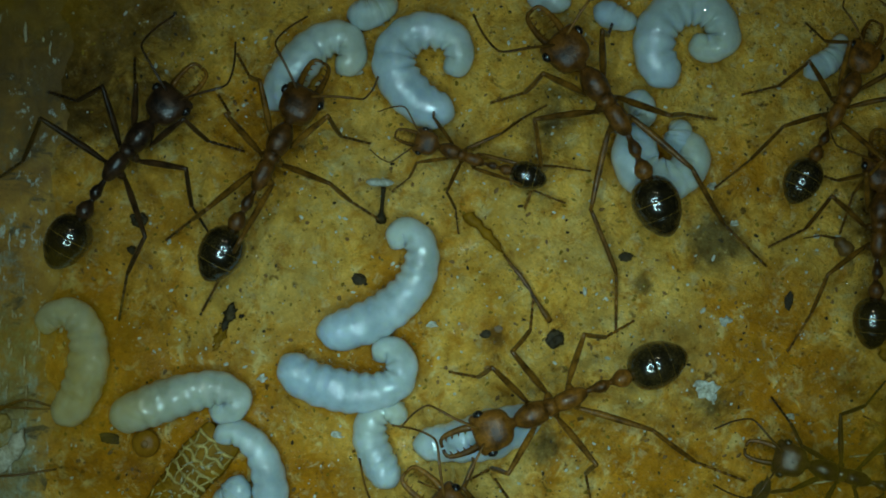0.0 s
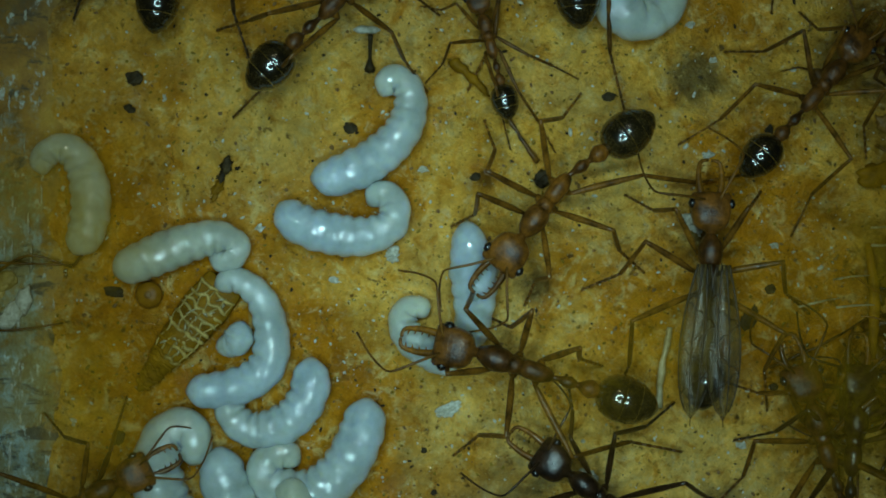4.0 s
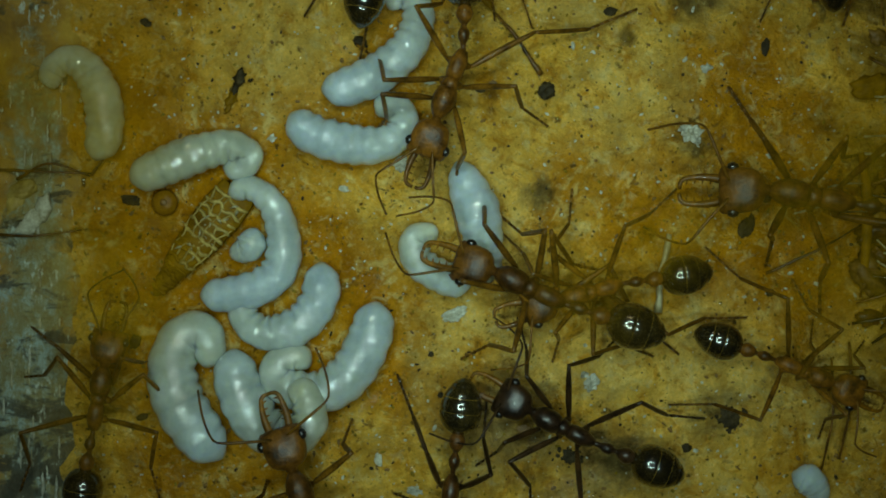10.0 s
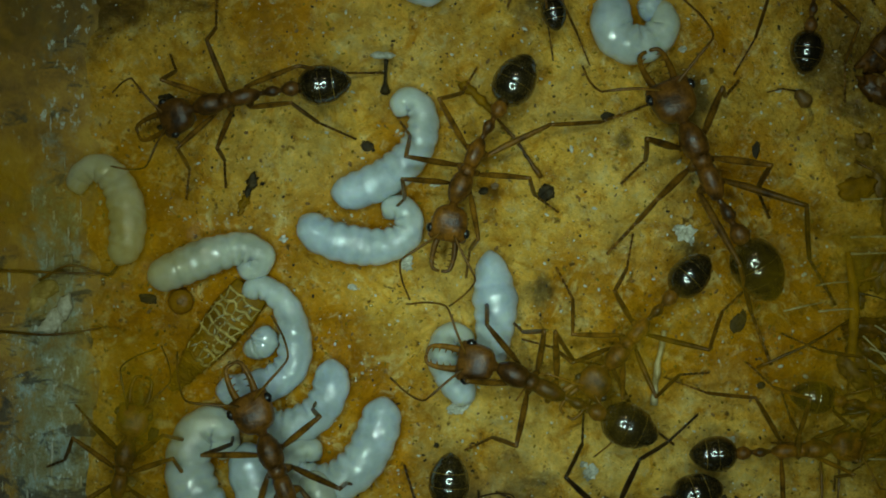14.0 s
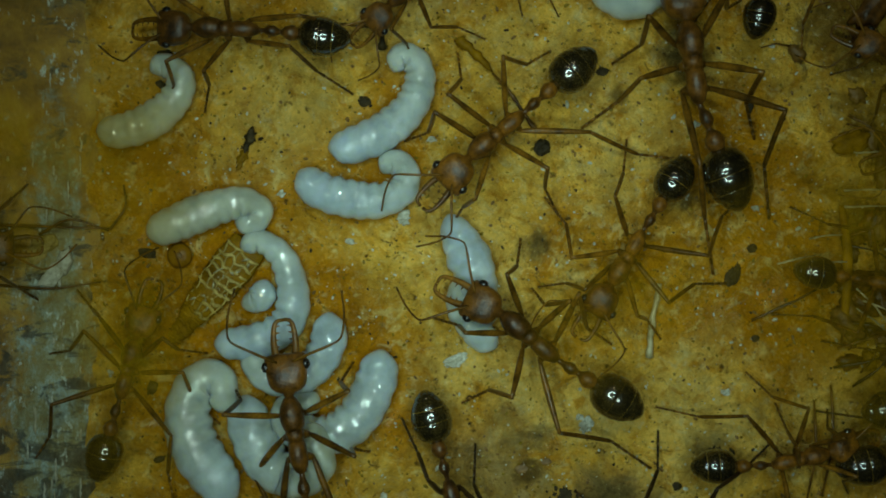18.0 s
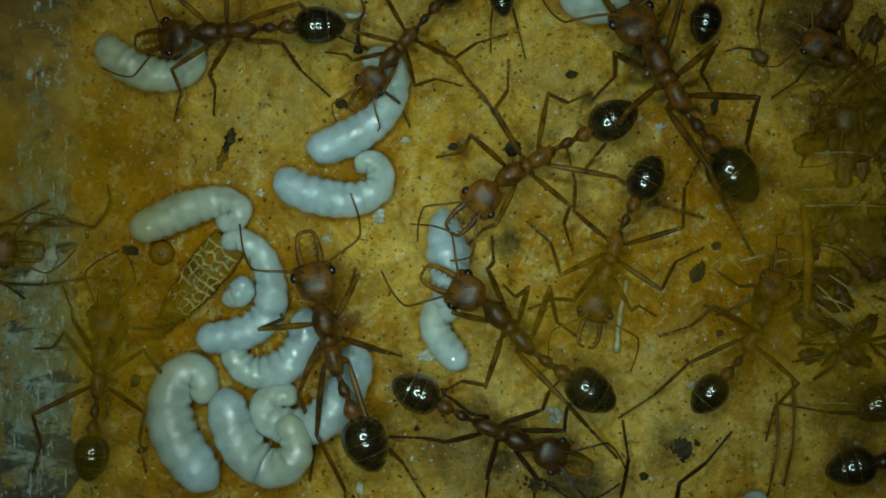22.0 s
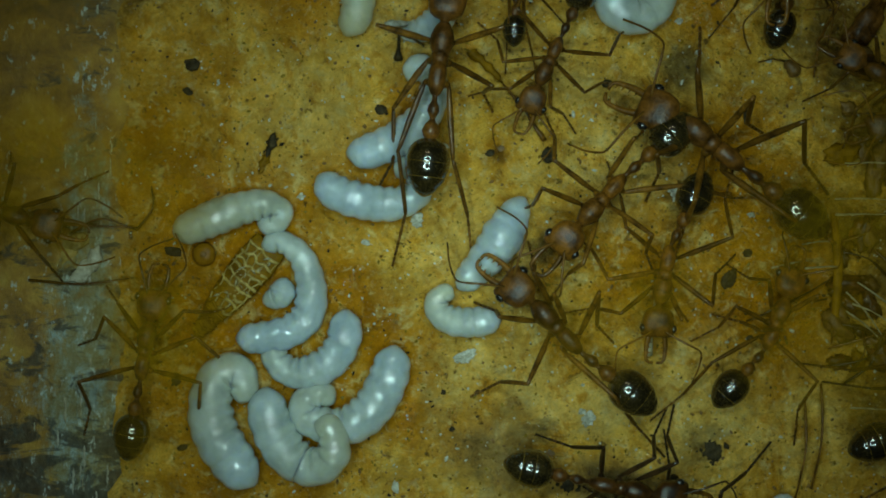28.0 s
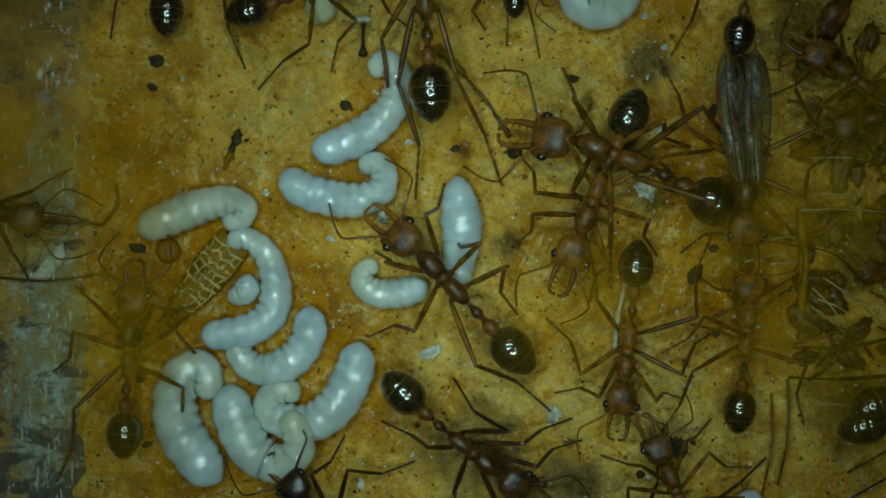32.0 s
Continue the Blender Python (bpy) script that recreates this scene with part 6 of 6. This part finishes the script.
    crawl(ants["heap_low"], [
        at(0, 49.68, 24.68, -151, 0, 0), at(17, 39.6, 10.2, -162, 0, 0), at(19, 37.89, 9.45, -160, 0, 0), at(20, 38.77, 11.47, -161, 0, 0),
        at(21, 38.67, 11.43, -163, 0, 0), at(22, 37.79, 12.57, -162, 0, 0), at(23, 37.58, 12.71, -160, 0, 0), at(24, 38.07, 12.66, -160, 0, 0),
        at(25, 37.5, 12.54, -160, 0, 0), at(25.5, 37.27, 12.25, -159, 0, 0), at(28, 38, 12.98, -161, 0, 0), at(29, 38.23, 13.02, -159, 0, 0),
        at(30, 37.09, 12.33, -160, 0, 0), at(31, 38.45, 12.37, -163, 0, 0), at(32, 38.07, 12.51, -160, 0, 0)])
    crawl(ants["side"], [
        at(0, 45, -12, 90, 0, 0), at(3, 26.67, -7.67, 93, 0, 0), at(3.5, 26.44, -8.34, 94, 0, 0), at(5.5, 29.62, -14.42, 155, 0, 0),
        at(7, 48, -26, 120, 0, 0), at(13, 47.55, -10.77, 9, 0, 0), at(17, 41.17, -10.73, 9, 0, 0), at(19, 40.93, -10.17, 5, 0, 0),
        at(20, 42.4, -9.94, 5, 0, 0), at(21, 42.92, -9.47, 9, 0, 0), at(22, 43, -8.86, 22, 0, 0), at(23, 41.59, -6.92, 36, 0, 0),
        at(24, 41.97, -6.87, 33, 0, 0), at(25, 41.64, -6.21, 32, 0, 0), at(28, 40.31, -11.66, 22, 0, 0), at(29, 41.54, -6.44, 22, 0, 0),
        at(30, 42.18, -6.68, 22, 0, 0), at(31, 42.45, -8.12, 23, 0, 0), at(32, 43.11, -8.99, 22, 0, 0)])
    crawl(ants["side_low"], [
        at(0, 44, -26, 60, 0, 0), at(2, 27.3, -7.25, -60, 0, 0), at(3, 30.95, -9.87, 77, 0, 0), at(3.5, 29.5, -10.36, 75, 0, 0),
        at(5.5, 28.76, -8.21, 143, 0, 0), at(6, 29.94, -13.01, 120, 0, 0), at(8, 52, -24, 100, 0, 0), at(13, 47.73, -17.95, 2, 0, 0),
        at(17, 39.85, -15.79, 9, 0, 0), at(18, 39.02, -14.7, 9, 0, 0), at(19, 41.55, -15.45, 11, 0, 0), at(20, 40.57, -14.43, 15, 0, 0),
        at(21, 41.25, -14.56, 12, 0, 0), at(22, 41.29, -15.14, 13, 0, 0), at(23, 40.95, -15.17, 13, 0, 0), at(24, 40.82, -14.35, 15, 0, 0),
        at(25, 41.12, -13.16, 15, 0, 0), at(25.5, 40.17, -13.81, 14, 0, 0), at(28, 41.55, -12.61, 14, 0, 0), at(29, 41.18, -11.64, 15, 0, 0),
        at(30, 40.55, -12.36, 11, 0, 0), at(31, 39.99, -13.53, 16, 0, 0), at(32, 42.6, -11.15, 18, 0, 0)])
    crawl(ants["shadow"], [
        at(0, -37.58, -7.79, 81, 0, 0), at(3, -23.18, -15.05, 30, 0, 0), at(3.5, -25.86, -13.73, 14, 0, 0), at(5.5, -26.43, -15.67, 93, 0, 0),
        at(6, -28.01, -14.64, 79, 0, 0), at(7, -26.18, -13.12, 82, 0, 0), at(8, -25.63, -14.11, 84, 0, 0), at(9, -26.13, -14.34, 80, 0, 0),
        at(10, -26.13, -14.41, 80, 0, 0), at(11, -26.25, -13.88, 76, 0, 0), at(12, -25.11, -13.22, 76, 0, 0), at(13, -25.54, -12.85, 76, 0, 0),
        at(14, -25.87, -12.66, 78, 0, 0), at(14.5, -25.9, -12.57, 80, 0, 0), at(16.5, -25.9, -8.61, 79, 0, 0), at(17, -26.12, -8.52, 75, 0, 0),
        at(18, -25.44, -8.63, 74, 0, 0), at(19, -26.06, -9.03, 72, 0, 0), at(20, -26.36, -7.94, 76, 0, 0), at(21, -26.45, -8.44, 84, 0, 0),
        at(22, -26.27, -9.19, 84, 0, 0), at(23, -26.75, -8.61, 86, 0, 0), at(24, -24.71, -6.78, 79, 0, 0), at(25, -25.36, -6.71, 80, 0, 0),
        at(25.5, -26.24, -7.41, 77, 0, 0), at(27.5, -25.57, -8.19, 79, 0, 0), at(28, -26.17, -7.8, 81, 0, 0), at(29, -26.93, -11.2, 83, 0, 0),
        at(30, -25.93, -11.51, 80, 0, 0), at(31, -25.71, -11.77, 86, 0, 0), at(32, -24.42, -7.82, 87, 0, 0)])
    crawl(ants["late"], [
        at(0, -23.86, 64.31, 95, 0, 0), at(25.5, -25.3, 37.2, 93, 0, 0), at(28, -22.39, 32.87, 93, 0, 0), at(30, -19.77, 26.69, 94, 0, 0),
        at(30.5, -19.83, 26.86, 94, 0, 0), at(31, -20.86, 25.05, 93, 0, 0), at(32, -21.4, 26.58, 89, 0, 0)])
    crawl(ants["late_pair"], [
        at(0, -14.98, 64.67, 92, 0, 0), at(25.5, -16.79, 38.2, 88, 0, 0), at(28, -15.51, 33.57, 85, 0, 0), at(30, -14.85, 27.11, 86, 0, 0),
        at(30.5, -14.41, 27.29, 84, 0, 0), at(31, -12.81, 25.46, 66, 0, 0), at(32, -8.83, 22.19, 16, 0, 0)])
    crawl(ants["rising"], [
        at(0, -12, -45, -88, 0, 0), at(7, -15.67, -28.42, -84, 0, 0), at(8, -16.1, -27.34, -85, 0, 0), at(9, -17.28, -27.04, -85, 0, 0),
        at(10.5, -17, -32, -88, 0, 0), at(25.5, -6, -42, -261, 0, 0), at(28, -5.18, -32.89, -263, 0, 0), at(30, -2.8, -25.71, -234, 0, 0),
        at(31, -3.83, -22.78, -229, 0, 0), at(32, -7.58, -21.69, -225, 0, 0)])
    crawl(ants["rising_low"], [
        at(0, 21.84, -29.13, 104, 0, 0), at(25.5, 21.16, -42.35, 100, 0, 0), at(28, 22.74, -33.49, 98, 0, 0), at(30, 22.78, -24.44, 105, 0, 0),
        at(31, 23.46, -20.1, 112, 0, 0), at(32, 20.72, -19.06, 114, 0, 0)])
    crawl(ants["wall"], [
        at(0, -45.37, 19, 7, 0, 0), at(14, -45.95, 5.63, 3, 0, 0), at(17, -39.24, 1.47, 3, 0, 0), at(19, -39.59, 1.38, -5, 0, 0),
        at(20, -39.51, 1.64, -8, 0, 0), at(21, -37.86, 0.89, -5, 0, 0), at(23, -38.54, 2.07, -5, 0, 0), at(25, -36.46, 3, -5, 0, 0),
        at(25.5, -36.59, 3.27, -5, 0, 0), at(28, -38.12, 4.17, -15, 0, 0), at(29, -36.74, 3.94, -14, 0, 0), at(30, -36.64, 3.81, -12, 0, 0),
        at(31, -37.15, 3.84, -13, 0, 0), at(32, -36.74, 4.21, -13, 0, 0)])
    rear = [
            (0, 5.96, 3.85, -162), (1, 5.96, 3.85, -162), (1.5, 4.65, 3.47, -151), (2, 3.59, 4.66, -135), (3, 2.03, 5.77, -95), (6, 1.34, 4.89, -82),
            (9, 0.86, 3.78, -79), (11, 0.34, 3.10, -69), (13, -0.24, 3.73, -68), (14, 2.70, 4.14, -88), (16.5, 0.37, 3.84, -72), (17, -0.36, 3.35, -68),
            (19, 0.06, 3.40, -69), (20, 0.06, 3.26, -70), (22, 1.35, 3.76, -86), (23, 4.71, 4.03, -110), (24, 6.40, 3.41, -130), (25, 5.13, 4.13, -117),
            (27.5, 5.43, 4.96, -119), (28, 4.79, 5.28, -123), (30, 3.49, 6.25, -106), (31, 3.39, 6.07, -108), (32, 2.38, 6.56, -88)]
    front = [
            (0, -5.67, 3.94, -84), (1, -5.67, 3.94, -84), (1.5, -6.14, 3.34, -76), (2, -6.27, 1.70, -65), (3, -4.05, 0.24, -57), (6, -3.04, -1.98, -47),
            (9, -3.75, -2.18, -45), (11, -2.85, -2.45, -50), (13, -2.29, -2.12, -53), (14, -1.09, -1.97, -78), (16.5, -1.95, -1.06, -65), (17, -2.06, -0.15, -65),
            (19, 2.04, -3.91, -74), (20, 0.70, -4.65, -46), (22, 0.53, -3.67, -74), (23, -0.32, -2.33, -71), (24, -1.14, -4.28, -45), (25, 0.04, -4.02, -68),
            (27.5, -2.08, -3.41, -29), (28, -2.54, -3.85, -18), (30, -4.30, -3.20, -13), (31, -4.36, -3.02, -4), (32, -5.78, -2.13, -11)]
    walk(grubs["held"], [(t, pose(x * MM, y * MM, 0, 0, 0, turn)) for t, x, y, turn in rear])
    walk(grub_front, [(r[0], pose(r[1] * MM, r[2] * MM, 0, 0, 0, r[3]).inverted() @ pose(q[1] * MM, q[2] * MM, 0, 0, 0, q[3])) for r, q in zip(rear, front)])
    walk(grubs["dragged"], [
        (0, pose(-0.02788, 0.00586, 0, 0, 0, 81)), (3, pose(-0.02767, 0.00738, 0, 0, 0, 87)), (5.5, pose(-0.02791, 0.00760, 0, 0, 0, 99)), (6,
        pose(-0.02796, 0.00768, 0, 0, 0, 98)), (9, pose(-0.02806, 0.00755, 0, 0, 0, 103)), (11, pose(-0.02807, 0.00761, 0, 0, 0, 99)), (13,
        pose(-0.02827, 0.00757, 0, 0, 0, 96)), (14, pose(-0.02768, 0.00737, 0, 0, 0, 99)), (14.5, pose(-0.02784, 0.00750, 0, 0, 0, 99)), (16.5,
        pose(-0.02697, 0.00919, 0, 0, 0, 70)), (17, pose(-0.02529, 0.01018, 0, 0, 0, 81)), (18, pose(-0.02515, 0.01285, 0, 0, 0, 29)), (19,
        pose(-0.02471, 0.01512, 0, 0, 0, 22)), (20, pose(-0.02417, 0.01638, 0, 0, 0, 6)), (21, pose(-0.02335, 0.01695, 0, 0, 0, -0)), (22,
        pose(-0.02307, 0.01742, 0, 0, 0, -20)), (23, pose(-0.02074, 0.01861, 0, 0, 0, -21)), (24, pose(-0.02006, 0.01777, 0, 0, 0, -11)), (25,
        pose(-0.01646, 0.01615, 0, 0, 0, 19)), (25.5, pose(-0.01312, 0.01561, 0, 0, 0, 45)), (27.5, pose(-0.01075, 0.02273, 0, 0, 0, 95)), (28,
        pose(-0.01069, 0.02294, 0, 0, 0, 96)), (29, pose(-0.01079, 0.02284, 0, 0, 0, 103)), (30, pose(-0.01171, 0.02223, 0, 0, 0, 110)), (31,
        pose(-0.01055, 0.02281, 0, 0, 0, 99)), (32, pose(-0.01086, 0.02340, 0, 0, 0, 105))])
    walk(grubs["handed_over"], [
        (0, pose(-0.00458, 0.06933, 0, 0, 0, 2)), (25.5, pose(-0.00326, 0.03615, 0, 0, 0, 25)), (27.5, pose(-0.00365, 0.02043, 0, 0, 0, 41)), (28,
        pose(-0.00309, 0.02076, 0, 0, 0, 36)), (29, pose(-0.00204, 0.01965, 0, 0, 0, 27)), (30, pose(-0.00234, 0.02116, 0, 0, 0, 24)), (31,
        pose(-0.00323, 0.02357, 0, 0, 0, 24)), (32, pose(-0.00261, 0.02488, 0, 0, 0, 24))])


motions()
